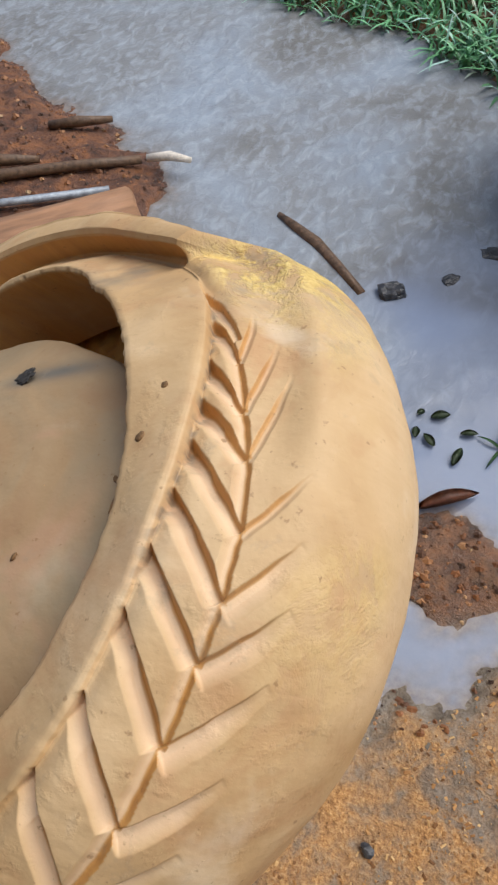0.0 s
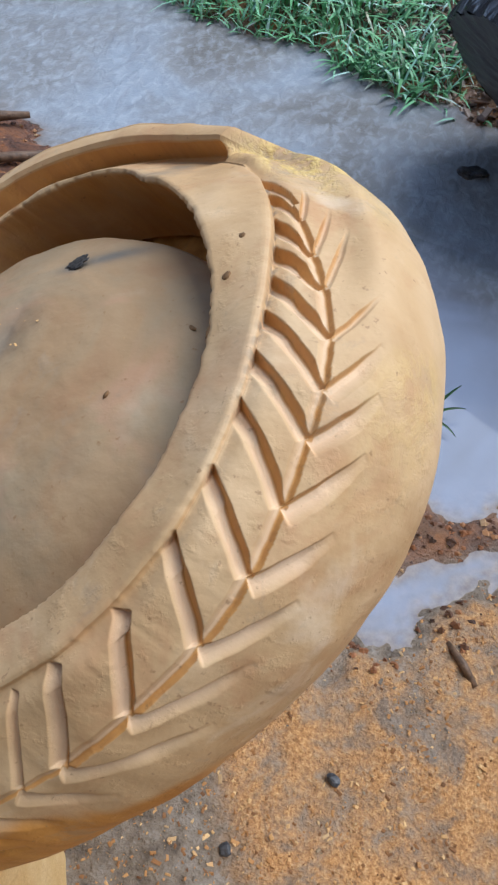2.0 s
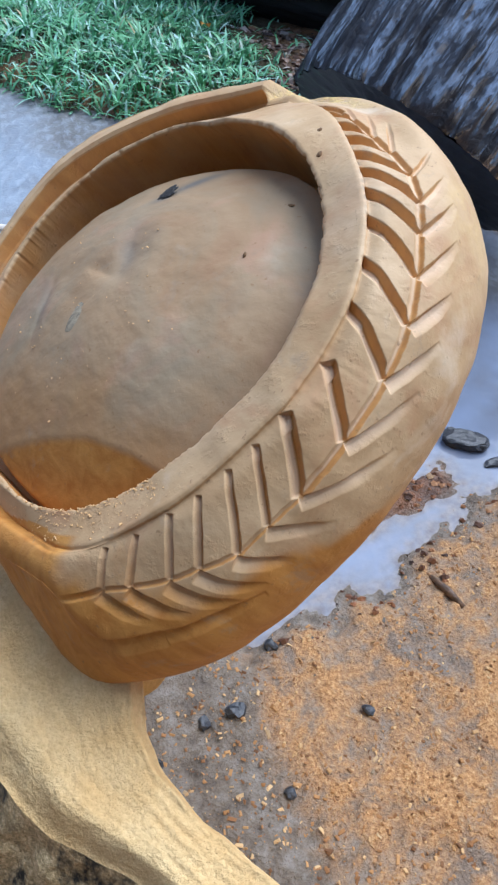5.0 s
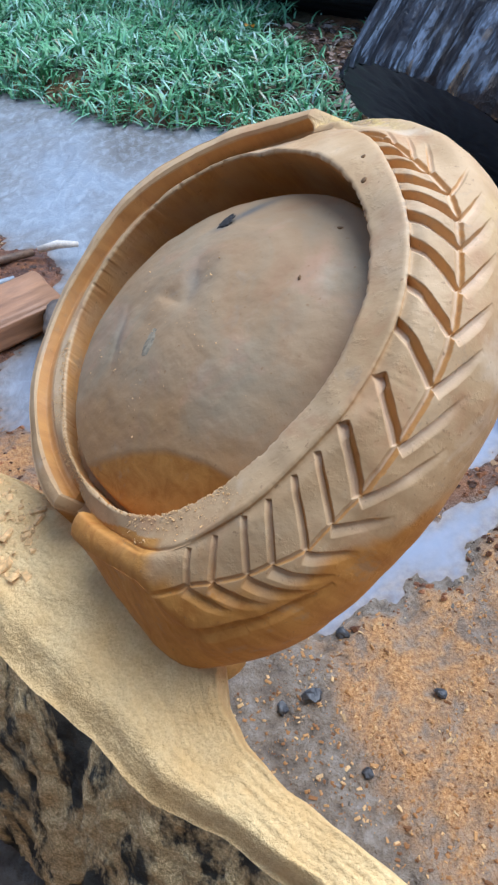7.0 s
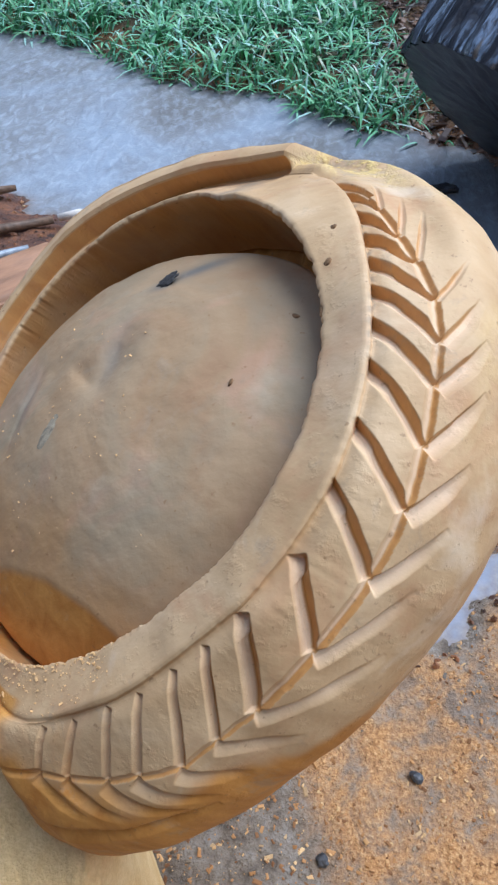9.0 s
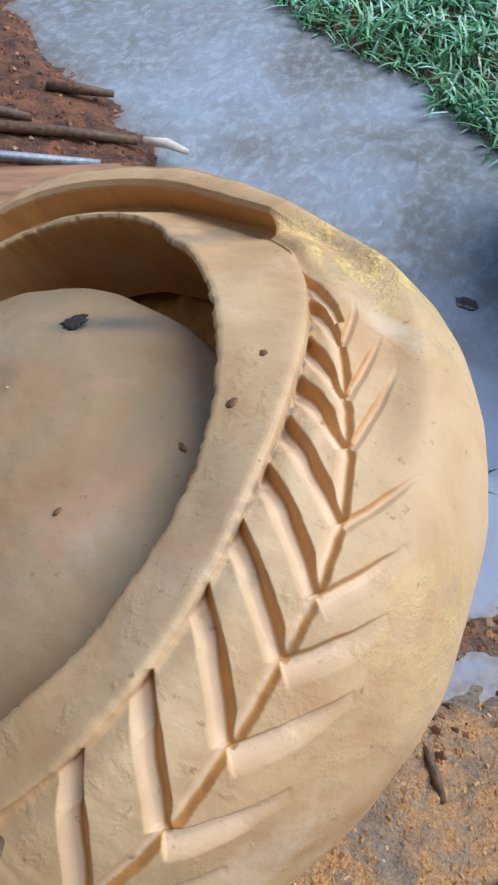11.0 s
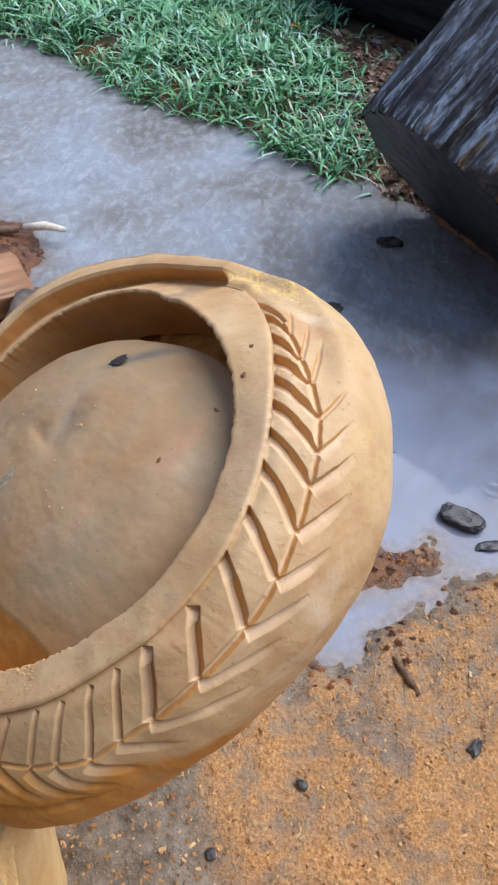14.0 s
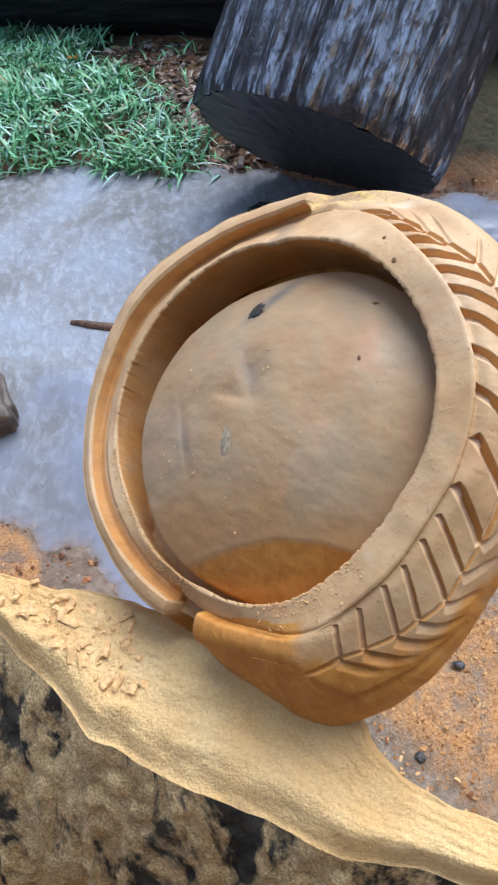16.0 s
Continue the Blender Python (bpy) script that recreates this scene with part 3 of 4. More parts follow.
    for _ in range(3):
        nr[1:-1], nh[1:-1] = (nr[:-2] + 2 * nr[1:-1] + nr[2:]) / 4, (nh[:-2] + 2 * nh[1:-1] + nh[2:]) / 4
    # cuts go in along a slowly turning direction, so that they stay straight over the shoulder
    cr, ch = nr.copy(), nh.copy()
    for _ in range(120):
        cr[1:-1], ch[1:-1] = (cr[:-2] + 2 * cr[1:-1] + cr[2:]) / 4, (ch[:-2] + 2 * ch[1:-1] + ch[2:]) / 4
    cn = np.hypot(cr, ch) + 1e-9
    x0, y0 = rr * np.cos(a), rr * np.sin(a)
    lump = 0.0011 * fbm(x0 * 12, y0 * 12, hh * 12, 3, 31) + 0.00006 * fbm(x0 * 130, y0 * 130, hh * 130, 3, 32)
    rr, hh = rr + nr * lump - cr / cn * cut, hh + nh * lump - ch / cn * cut
    verts = np.stack([rr * np.cos(a), rr * np.sin(a), hh], -1).reshape(-1, 3)
    faces = grid_faces(rr.shape[0], n_t, wrap=True)
    # more orange below a height limit round the lower tyre
    limit = np.interp(th, [-165, -150, -140, -110, -90, -75, -50], [-0.03, 0.0, 0.010, 0.008, -0.02, -0.035, -0.085])
    heart_shade = smooth_step(-165, -145, th) * (1 - smooth_step(-60, -40, th)) * smooth_step(0.004, -0.010, hh - limit + 0.006 * fbm(x0 * 20, y0 * 20, hh * 20, 3, 33))
    heart_shade = heart_shade * (share > -0.12)
    heart_shade = np.maximum(heart_shade, cut_shade)
    heart_shade = np.maximum(heart_shade, gap * (share > -0.04))
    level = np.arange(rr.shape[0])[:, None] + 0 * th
    # inner wall of the opening: recess shade painted in deep orange
    heart_shade = np.maximum(heart_shade, 0.75 * (level < 14) * (0.8 + 0.4 * fbm(x0 * 14, y0 * 14, hh * 14, 3, 35)))
    foot, crest = sum(q[2] for q in stations[1:7]), sum(q[2] for q in stations[1:9])
    brink = sum(q[2] for q in stations[1:6])
    # the raised band's inner wall, coloured darker to stand for its shade
    heart_shade = np.maximum(heart_shade, 0.7 * flap * (level > foot + 1) * (level < crest - 1))
    heart_shade = np.clip(np.maximum(heart_shade, 0.12 * bare * tread * (level > brink) * (level < foot + 2)), 0, 1)
    dust = smooth_step(26, 42, th) * (1 - smooth_step(62, 75, th)) * smooth_step(0.0, 0.2, share) * (1 - smooth_step(0.9, 1.2, share))
    # dark dirt caught along the ring's step
    dirt = np.exp(-(((share + 0.03) / 0.03) ** 2)) * smooth_step(-14, 4, th) * (1 - smooth_step(34, 42, th)) * np.clip(0.45 + 0.9 * fbm(th / 2.2, share * 9, octaves=4, seed=36), 0, 0.8)
    # grey stains on the ring beside the raised band
    grey = np.exp(-(((th - 57) / 7) ** 2) - ((share + 0.25) / 0.2) ** 2) + 0.8 * np.exp(-(((th - 52) / 7) ** 2) - ((share - 0.42) / 0.10) ** 2)
    dirt = np.maximum(dirt, np.clip(grey * (0.45 + 0.8 * fbm(x0 * 30, y0 * 30, hh * 30, 4, 38)), 0, 0.6))
    # thin yellow dust over the shoulder
    dust = (1 - flap) * np.maximum(dust, 0.3 * smooth_step(-25, 5, th) * (1 - smooth_step(60, 75, th)) * smooth_step(0.48, 0.62, share) * (1 - smooth_step(1.0, 1.3, share)) * np.clip(0.4 + fbm(x0 * 9, y0 * 9, hh * 9, 3, 37), 0, 1))
    ring = from_arrays("tyre", verts, faces, wood, base, layers={"heart_shade": heart_shade, "dust": dust, "smear": dirt, "fresh": fresh * keep * (0.5 + 0.5 * smooth_step(-70, -50, th))})
    ring.matrix_local = WHEEL
    return ring


def build_dish(base):
    n_t, n_r = 480, 150
    theta = np.linspace(-180, 180, n_t, endpoint=False)
    rim = ring_table(theta, [(90, 0.126), (60, 0.128), (30, 0.150), (0, 0.158), (-30, 0.158), (-60, 0.158), (-90, 0.158), (-120, 0.156), (-150, 0.142), (180, 0.128), (150, 0.126), (120, 0.126)])
    q = np.linspace(0.0, 1.0, n_r)[:, None]
    r = rim[None] * q
    a = np.radians(theta)[None]
    x, y = r * np.cos(a), r * np.sin(a)
    d2 = (x + 0.023) ** 2 + (y + 0.008) ** 2
    h = 0.024 - 1.65 * d2 - 0.05 * smooth_step(0.93, 1.0, q) ** 2
    sag = np.interp(x, [-0.16, -0.13, -0.1, -0.063, -0.03, -0.003, 0.014, 0.03], [-0.06, -0.067, -0.074, -0.083, -0.095, -0.113, -0.130, -0.16]) - y
    h = h - 1.2 * np.clip(-0.02 - y, 0, 1) ** 2 - 0.22 * np.clip(sag, 0, 1)
    h = h + 0.0008 * fbm(x * 12, y * 12, octaves=3, seed=41) + 0.00012 * fbm(x * 80, y * 80, octaves=3, seed=42)
    # orange crescent at the bottom, softly browner towards it
    heart_shade = np.maximum(smooth_step(-0.002, 0.006, sag), 0.35 * smooth_step(-0.075, 0.0, sag + 0.02 * fbm(x * 14, y * 14, octaves=4, seed=43)))
    al, ac = (x - 0.058) * 0.978 + (y - 0.088) * 0.208, -(x - 0.058) * 0.208 + (y - 0.088) * 0.978
    smear = 1.0 * np.exp(-((al / 0.026) ** 2) - (ac / 0.0055) ** 2) + 0.6 * np.exp(-(((x - 0.012) / 0.008) ** 2 + ((y - 0.030) / 0.022) ** 2)) + 0.45 * np.exp(-(((x + 0.062) / 0.006) ** 2 + ((y - 0.022) / 0.03) ** 2))
    smear = np.maximum(smear, 1.1 * np.exp(-((((x - 0.0385) * 0.978 + (y - 0.0835) * 0.208) / 0.011) ** 2) - ((-(x - 0.0385) * 0.208 + (y - 0.0835) * 0.978) / 0.0055) ** 2))
    # shallow gouges in the middle
    for gx, gy, turn, la, lb, deep in ((0.014, 0.032, 80, 0.024, 0.010, 0.0042), (-0.006, 0.020, 130, 0.018, 0.007, 0.0026), (-0.040, 0.040, 10, 0.024, 0.012, 0.0022), (-0.062, 0.022, 75, 0.028, 0.004, 0.0012), (0.045, -0.02, 60, 0.03, 0.015, 0.0012)):
        c, q2 = math.cos(radians(turn)), math.sin(radians(turn))
        u, v = (x - gx) * c + (y - gy) * q2, -(x - gx) * q2 + (y - gy) * c
        dent = np.exp(-((u / la) ** 2))
        h = h - deep * dent * np.where(v > 0, np.exp(-((v / (0.8 * lb)) ** 2)), np.exp(-((v / (1.5 * lb)) ** 2)))
    verts = np.stack([x, y, h], -1).reshape(-1, 3)
    ob = from_arrays("dish", verts, grid_faces(n_r, n_t, wrap=True), dish_mat, base, "smoothed domed face with grey stains", layers={"heart_shade": heart_shade, "smear": np.clip(smear, 0, 1)})
    ob.matrix_local = WHEEL
    # floor of the groove round the dish: recess shade as colour, pale where sawdust lies
    q = np.linspace(0, 1, 14)[:, None]
    rf = rim[None] * 0.93 + q * (0.172 - rim[None] * 0.93)
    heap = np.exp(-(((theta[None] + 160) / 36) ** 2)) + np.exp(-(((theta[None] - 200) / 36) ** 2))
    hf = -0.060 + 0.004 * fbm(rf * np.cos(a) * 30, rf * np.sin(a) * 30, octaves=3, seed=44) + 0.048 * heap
    fl = from_arrays("groove_floor", np.stack([rf * np.cos(a), rf * np.sin(a), hf], -1).reshape(-1, 3), grid_faces(14, n_t, wrap=True), wood, base, "groove bottom with loose sawdust", layers={"heart_shade": np.broadcast_to(1 - 0.9 * np.clip(heap, 0, 1), rf.shape)})
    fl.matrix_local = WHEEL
    bm = bmesh.new()
    bmesh.ops.create_icosphere(bm, subdivisions=4, radius=1)
    for v in bm.verts:
        v.co = Vector((v.co.x * 0.0075, v.co.y * 0.0042, v.co.z * 0.0006)) * (1 + 0.7 * noise.noise(v.co * 2.6))
    hole = part("knot_hole", bm, hole_mat, base, "blackened knot hole")
    hole.matrix_local = WHEEL @ pose(0.0385, 0.0835, 0.0052, 0, 0, 12)
    for name, x, y, h, rx, ry, turn in (("pit", 0.1557, 0.0624, 0.0035, 0.0022, 0.0017, 20), ("pit", 0.1524, 0.0393, 0.0042, 0.0026, 0.0021, 60), ("fleck", 0.120, 0.031, -0.0128, 0.0052, 0.0014, -30), ("fleck", 0.092, -0.011, 0.0028, 0.0022, 0.0012, 70), ("pit", 0.1462, -0.1346, -0.0745, 0.0022, 0.0016, 0), ("fleck", 0.147, 0.012, 0.0018, 0.004, 0.0013, 80)):
        bm = bmesh.new()
        bmesh.ops.create_icosphere(bm, subdivisions=2, radius=1)
        for v in bm.verts:
            v.co = Vector((v.co.x * rx, v.co.y * ry, v.co.z * 0.0007)) * (1 + 0.3 * noise.noise(v.co * 2 + Vector((x * 90, 0, 0))))
        ob = part(name, bm, pit_mat, base, "small dark pit in the wood")
        ob.matrix_local = WHEEL @ pose(x, y, h, 0, 0, turn)
    bm = bmesh.new()
    bmesh.ops.create_icosphere(bm, subdivisions=3, radius=1)
    for v in bm.verts:
        v.co = Vector((v.co.x * 0.0075, v.co.y * 0.014, v.co.z * 0.0016)) * (1 + 0.15 * noise.noise(v.co * 2))
    knot = part("knot", bm, knot_mat, base, "grey healed knot")
    knot.matrix_local = WHEEL @ pose(-0.026, -0.013, 0.0228, 0, 0, -38)


def build_base(base):
    """The log that the wheel is cut from: a flat sawn top and a bark-covered front."""
    along, out = np.array([0.79, -0.613]), np.array([-0.613, -0.79])
    mid = np.array([-0.33, 0.02])
    n = 260
    s = np.linspace(-1.1, 0.75, n)
    front = np.interp(s, [-1.1, -0.4, -0.21, -0.138, -0.085, -0.01, 0.065, 0.11, 0.15, 0.24, 0.4, 0.75], [0.004, 0.004, 0.018, 0.038, 0.064, 0.067, 0.062, 0.064, 0.060, 0.046, 0.03, 0.03]) + 0.005 * fbm(s * 6, 0 * s, octaves=4, seed=51)
    back = np.interp(s, [-1.1, -0.4, -0.24, -0.17, -0.1, 0.0, 0.07, 0.112, 0.13, 0.16, 0.22, 0.3, 0.75], [-0.04, -0.035, -0.03, -0.047, -0.055, -0.075, -0.058, -0.036, -0.018, -0.003, -0.002, -0.006, -0.012]) + 0.003 * fbm(s * 9, 0 * s + 4, octaves=3, seed=52)
    top = 0.535 - 0.02 * s + 0.003 * fbm(s * 5, 0 * s + 9, octaves=3, seed=53)
    q = np.linspace(0, 1, 60)[:, None]
    w = back[None] + (front - back)[None] * q
    x, y = mid[0] + along[0] * s[None] + out[0] * w, mid[1] + along[1] * s[None] + out[1] * w
    z = top[None] + 0.0030 * fbm(x * 14, y * 14, octaves=5, seed=54) + 0.0012 * fbm(x * 120, y * 120, octaves=3, seed=57) - 0.022 * smooth_step(0.74, 1.0, q) ** 1.5 - 0.016 * smooth_step(0.12, 0.0, q)
    # sawdust heaped against the foot of the wheel
    z = z + 0.030 * np.exp(-(((s[None] - 0.05) / 0.085) ** 2) - ((w + 0.035) / 0.032) ** 2) + 0.0035 * np.clip(fbm(x * 45, y * 45, octaves=3, seed=58), 0, 1) * np.exp(-(((s[None] + 0.03) / 0.12) ** 2))
    from_arrays("sawn_top", np.stack([x, y, z], -1).reshape(-1, 3), grid_faces(60, n), sawdust, base, "flat sawn top covered in fine sawdust")
    edge_z = z[-1]
    q = np.linspace(0, 1, 150)[:, None]
    bulge = (0.095 + 0.08 * smooth_step(-0.05, -0.25, s[None])) * np.sin(np.clip(q * 1.5, 0, 1) * math.pi / 2) - 0.02 * q
    w = front[None] + bulge
    z2 = edge_z[None] * (1 - q) - 0.03 * q
    groove = 0.008 * fbm(s[None] * 26 + 0 * q, z2 * 5, octaves=4, seed=55) + 0.004 * fbm(s[None] * 60, z2 * 34, octaves=3, seed=56)
    w = w + groove * smooth_step(0.0, 0.05, q)
    from_arrays("bark", np.stack([mid[0] + along[0] * s[None] + out[0] * w, mid[1] + along[1] * s[None] + out[1] * w, z2], -1).reshape(-1, 3), grid_faces(150, n), bark, base, "rough dark bark dusted with sawdust")
    q = np.linspace(0, 1, 50)[:, None]
    w = back[None] - 0.0 * q + 0.01 * q
    z3 = z[0][None] * (1 - q) - 0.03 * q
    from_arrays("sawn_back", np.stack([mid[0] + along[0] * s[None] + out[0] * w, mid[1] + along[1] * s[None] + out[1] * w, z3], -1).reshape(-1, 3)[::-1], grid_faces(50, n), sawdust, base, "rough dusty back of the log")
    # neck that joins the wheel to the log
    bm = tube([(-0.240, 0.022, z) for z in (0.47, 0.525, 0.54, 0.555, 0.575, 0.59)], [0.034, 0.032, 0.030, 0.029, 0.030, 0.031], 64, 3, 0.02)
    part("neck", bm, sawdust, base, "dusty neck under the wheel")


carving = tagged(new("carved_log"), "fresh yellow wooden wheel with chevron tread carved from a log", "wood carving")
build_wheel(carving)
build_dish(carving)
build_base(carving)


# ---------------------------------------------------------------- logs behind
def build_log(name, end, direction, radius, length, label, slant=0.0, seed=0, skin=None):
    """A log with a thick bark mantle and a cut end; it runs from end along direction."""
    thing = tagged(new(name), label, "log")
    d = Vector(direction).normalized()
    side = d.cross(Vector((0, 0, 1))).normalized()
    up = side.cross(d)
    n_t, n_l = 220, 160
    a = np.linspace(0, 2 * math.pi, n_t, endpoint=False)[None]
    l = np.linspace(0, length, n_l)[:, None] ** 1.0
    rad = radius * (1 + 0.035 * np.sin(2 * a + seed) + 0.02 * np.sin(3 * a + 2 * seed)) + 0.010 * fbm(np.cos(a) * 4.5 + 0 * l, np.sin(a) * 4.5 + 0 * l, l * 1.2, 4, 60 + seed) + 0.006 * fbm(np.cos(a) * 14 + 0 * l, np.sin(a) * 14 + 0 * l, l * 6, 3, 70 + seed)
    rad = rad * (1 - 0.03 * np.exp(-l / 0.02))
    co, si = np.cos(a) * rad, np.sin(a) * rad
    lean = slant * si
    stand = Matrix((side, up, d)).transposed().to_4x4()
    stand.translation = end
    verts = np.stack([co, si, l + lean * (1 - l / length)], -1)
    from_arrays("bark", verts.reshape(-1, 3), grid_faces(n_l, n_t, wrap=True), skin or wet_bark, thing).matrix_local = stand
    for nm, row in (("cut_end", 0), ("far_end", n_l - 1)):
        c = verts[row].mean(0)
        rings = np.array([c + (verts[row] - c) * k for k in np.linspace(0.001, 0.999, 16)])
        rings[..., 2] += 0.004 * fbm(rings[..., 0] * 18, rings[..., 1] * 18, rings[..., 2] * 18, 3, 5)
        from_arrays(nm, rings.reshape(-1, 3), grid_faces(16, n_t, wrap=True), end_grain, thing).matrix_local = stand
    return thing


build_log("log", (0.2215, 1.541, 0.204), (0.51, 0.487, 0.709), 0.335, 0.95, "thick wet black log with glistening bark, propped on a slant", 0.0, 1)
build_log("log", (-3.38, 5.22, 0.38), (0.876, -0.482, 0.0), 0.42, 7.0, "black wet log lying behind the grass", 0.0, 2, black_bark)



# ---------------------------------------------------------------- grass
def build_grass():
    rng = np.random.RandomState(11)
    n = 38000
    x, y = rng.uniform(-2.4, 0.5, n), rng.uniform(1.85, 3.9, n)
    turf = inside_distance(x, y, GRASS_LAND) + 0.04 * fbm(x * 5, y * 5, octaves=3, seed=3)
    clump = fbm(x * 3.2, y * 3.2, octaves=3, seed=13)
    keep = (turf > 0.0) & (rng.rand(n) < 0.75 + 0.5 * clump) & (rng.rand(n) > np.maximum(smooth_step(-0.18, 0.03, x + 0.2 * (y - 2.2)) * 0.975, smooth_step(0.42, 0.30, np.hypot((x - 0.08) / 1.0, (y - 2.85) / 0.8)) * 0.97))
    x, y, clump = x[keep], y[keep], clump[keep]
    z = ground_layers(x, y)[0]
    verts, faces = [], []
    for px, py, pz, cl in zip(x, y, z, clump):
        yaw, lean = rng.uniform(0, 6.283), rng.uniform(0.4, 1.7)
        ln = rng.uniform(0.035, 0.095) * (1 + 0.4 * cl)
        wd = rng.uniform(0.0022, 0.0056)
        dx, dy = math.cos(yaw), math.sin(yaw)
        k = len(verts)
        for t, wk in ((0.0, 0.8), (0.4, 1.0), (0.75, 0.75)):
            bend = lean * t * t + 0.25 * t
            hx, hz = ln * bend * 0.75, ln * (t - 0.45 * lean * t * t)
            cx, cy = px + dx * hx, py + dy * hx
            verts += [(cx - dy * wd * wk, cy + dx * wd * wk, pz + hz), (cx + dy * wd * wk, cy - dx * wd * wk, pz + hz)]
        bend = lean + 0.25
        verts.append((px + dx * ln * bend * 0.75, py + dy * ln * bend * 0.75, pz + ln * (1 - 0.45 * lean)))
        faces += [(k, k + 1, k + 3, k + 2), (k + 2, k + 3, k + 5, k + 4), (k + 4, k + 5, k + 6)]
    ob = from_arrays("grass", verts, faces, grass_mat)
    tagged(ob, "wet green broad-bladed grass on the far bank", "grass", kind="stuff")


build_grass()


# ---------------------------------------------------------------- loose things on the ground
def rock(name, place, size, material, label, category, seed, turn=0.0, flat=1.0, sub=2, angular=0.0):
    """An uneven stone that sits a little in the ground."""
    rng = random.Random(seed)
    bm = bmesh.new()
    bmesh.ops.create_icosphere(bm, subdivisions=sub, radius=1)
    off = Vector((rng.uniform(0, 50), rng.uniform(0, 50), 0))
    for v in bm.verts:
        k = 1 + 0.55 * noise.noise(v.co * 1.2 + off) + 0.28 * noise.noise(v.co * 2.9 + off) + 0.1 * noise.noise(v.co * 7 + off)
        c = v.co * k
        if angular:
            c = Vector([math.copysign(abs(a) ** (1 - angular), a) for a in c])
        v.co = Vector((c.x * size[0], c.y * size[1], c.z * size[2] * flat))
    ob = part(name, bm, material, smooth=sub > 3)
    ob.matrix_world = pose(*place, 0, 0, turn)
    return tagged(ob, label, category, group="stones by the puddle" if category == "stone" else "")


def height(x, y):
    return max(0.0, float(ground_layers(np.array([x]), np.array([y]))[0][0]))


STONES = [(-0.067, 0.078, 0.0085, 0.008), (-0.141, 0.179, 0.0135, 0.0125), (-0.183, 0.16, 0.010, 0.008), (-0.092, 0.285, 0.010, 0.009), (-0.244, 0.104, 0.013, 0.009), (0.341, 0.692, 0.028, 0.012), (0.30, 0.30, 0.014, 0.010), (0.36, 0.42, 0.013, 0.010), (0.045, 0.19, 0.009, 0.007)]
for n, (x, y, a, b) in enumerate(STONES):
    rock("stone", (x, y, height(x, y) + 0.2 * b), (a, b, 0.7 * b), stone_mat, "small black wet stone on the muddy ground", "stone", 100 + n, 40 * n)
rock("stone", (0.284, 0.742, 0.008), (0.040, 0.026, 0.014), stone_mat, "flat dark grey stone at the water's edge", "stone", 130, -12, 1, 3, 0.35)
rock("stone", (-0.195, 1.135, 0.004), (0.028, 0.020, 0.015), stone_mat, "black stone half sunk in the puddle", "stone", 131, 20, 1, 3, 0.2)
rock("stone", (-0.093, 1.213, -0.003), (0.022, 0.013, 0.008), stone_mat, "dark wet pebble breaking the puddle's surface", "stone", 134, 50, 1, 3, 0.2)
rock("stone", (-0.030, 1.315, -0.003), (0.028, 0.018, 0.008), stone_mat, "dark wet pebble breaking the puddle's surface", "stone", 135, 10, 1, 3, 0.2)
rock("stone", (0.091, 1.643, 0.004), (0.034, 0.022, 0.012), stone_mat, "dark wet stone at the foot of the far bank", "stone", 132, 20, 1, 3, 0.3)
rock("wood_block", (-0.685, 1.01, 0.03), (0.052, 0.085, 0.05), block_mat, "dark wet block of wood at the puddle's edge", "wood block", 133, 12, 1, 4, 0.5)


def stick(points, radii, label, material=None, name="stick", seed=0, category="stick"):
    bm = tube(points, radii, 9, seed, 0.14)
    return tagged(part(name, bm, material or stick_mat), label, category, group="sticks on the bank" if category == "stick" else "")


stick([(-0.49, 1.285, 0.0), (-0.45, 1.263, 0.002), (-0.384, 1.226, 0.0), (-0.31, 1.165, 0.002), (-0.25, 1.114, -0.001)], [0.008, 0.011, 0.012, 0.011, 0.009], "wet brown stick lying in the puddle", seed=1)
stick([(-1.3, 1.08, 0.045), (-1.12, 1.153, 0.045), (-0.956, 1.254, 0.043), (-0.84, 1.318, 0.040)], [0.013, 0.013, 0.012, 0.010], "long dark wet stick on the red bank", seed=2)
stick([(-1.3, 1.14, 0.05), (-1.145, 1.197, 0.05), (-1.063, 1.236, 0.045)], [0.012, 0.014, 0.008], "short dark stick on the red bank", seed=3)
stick([(-1.12, 1.37, 0.04), (-1.05, 1.40, 0.045), (-0.985, 1.445, 0.038)], [0.010, 0.014, 0.007], "dark broken twig on the red bank", seed=4)
stick([(-0.83, 1.325, 0.042), (-0.78, 1.345, 0.045), (-0.73, 1.352, 0.04)], [0.008, 0.011, 0.007], "pale peeled end of a stick", pale_mat, seed=5)
stick([(0.167, 0.420, 0.012), (0.19, 0.393, 0.016), (0.212, 0.366, 0.012)], [0.004, 0.007, 0.004], "short dark stick in the sawdust", stick_mat, seed=6)
stick([(-1.5, 0.80, 0.05), (-1.058, 1.062, 0.05), (-0.85, 1.186, 0.048)], [0.009, 0.009, 0.009], "straight dull grey metal rod on the bank", metal_mat, "metal_rod", 7, "metal rod")


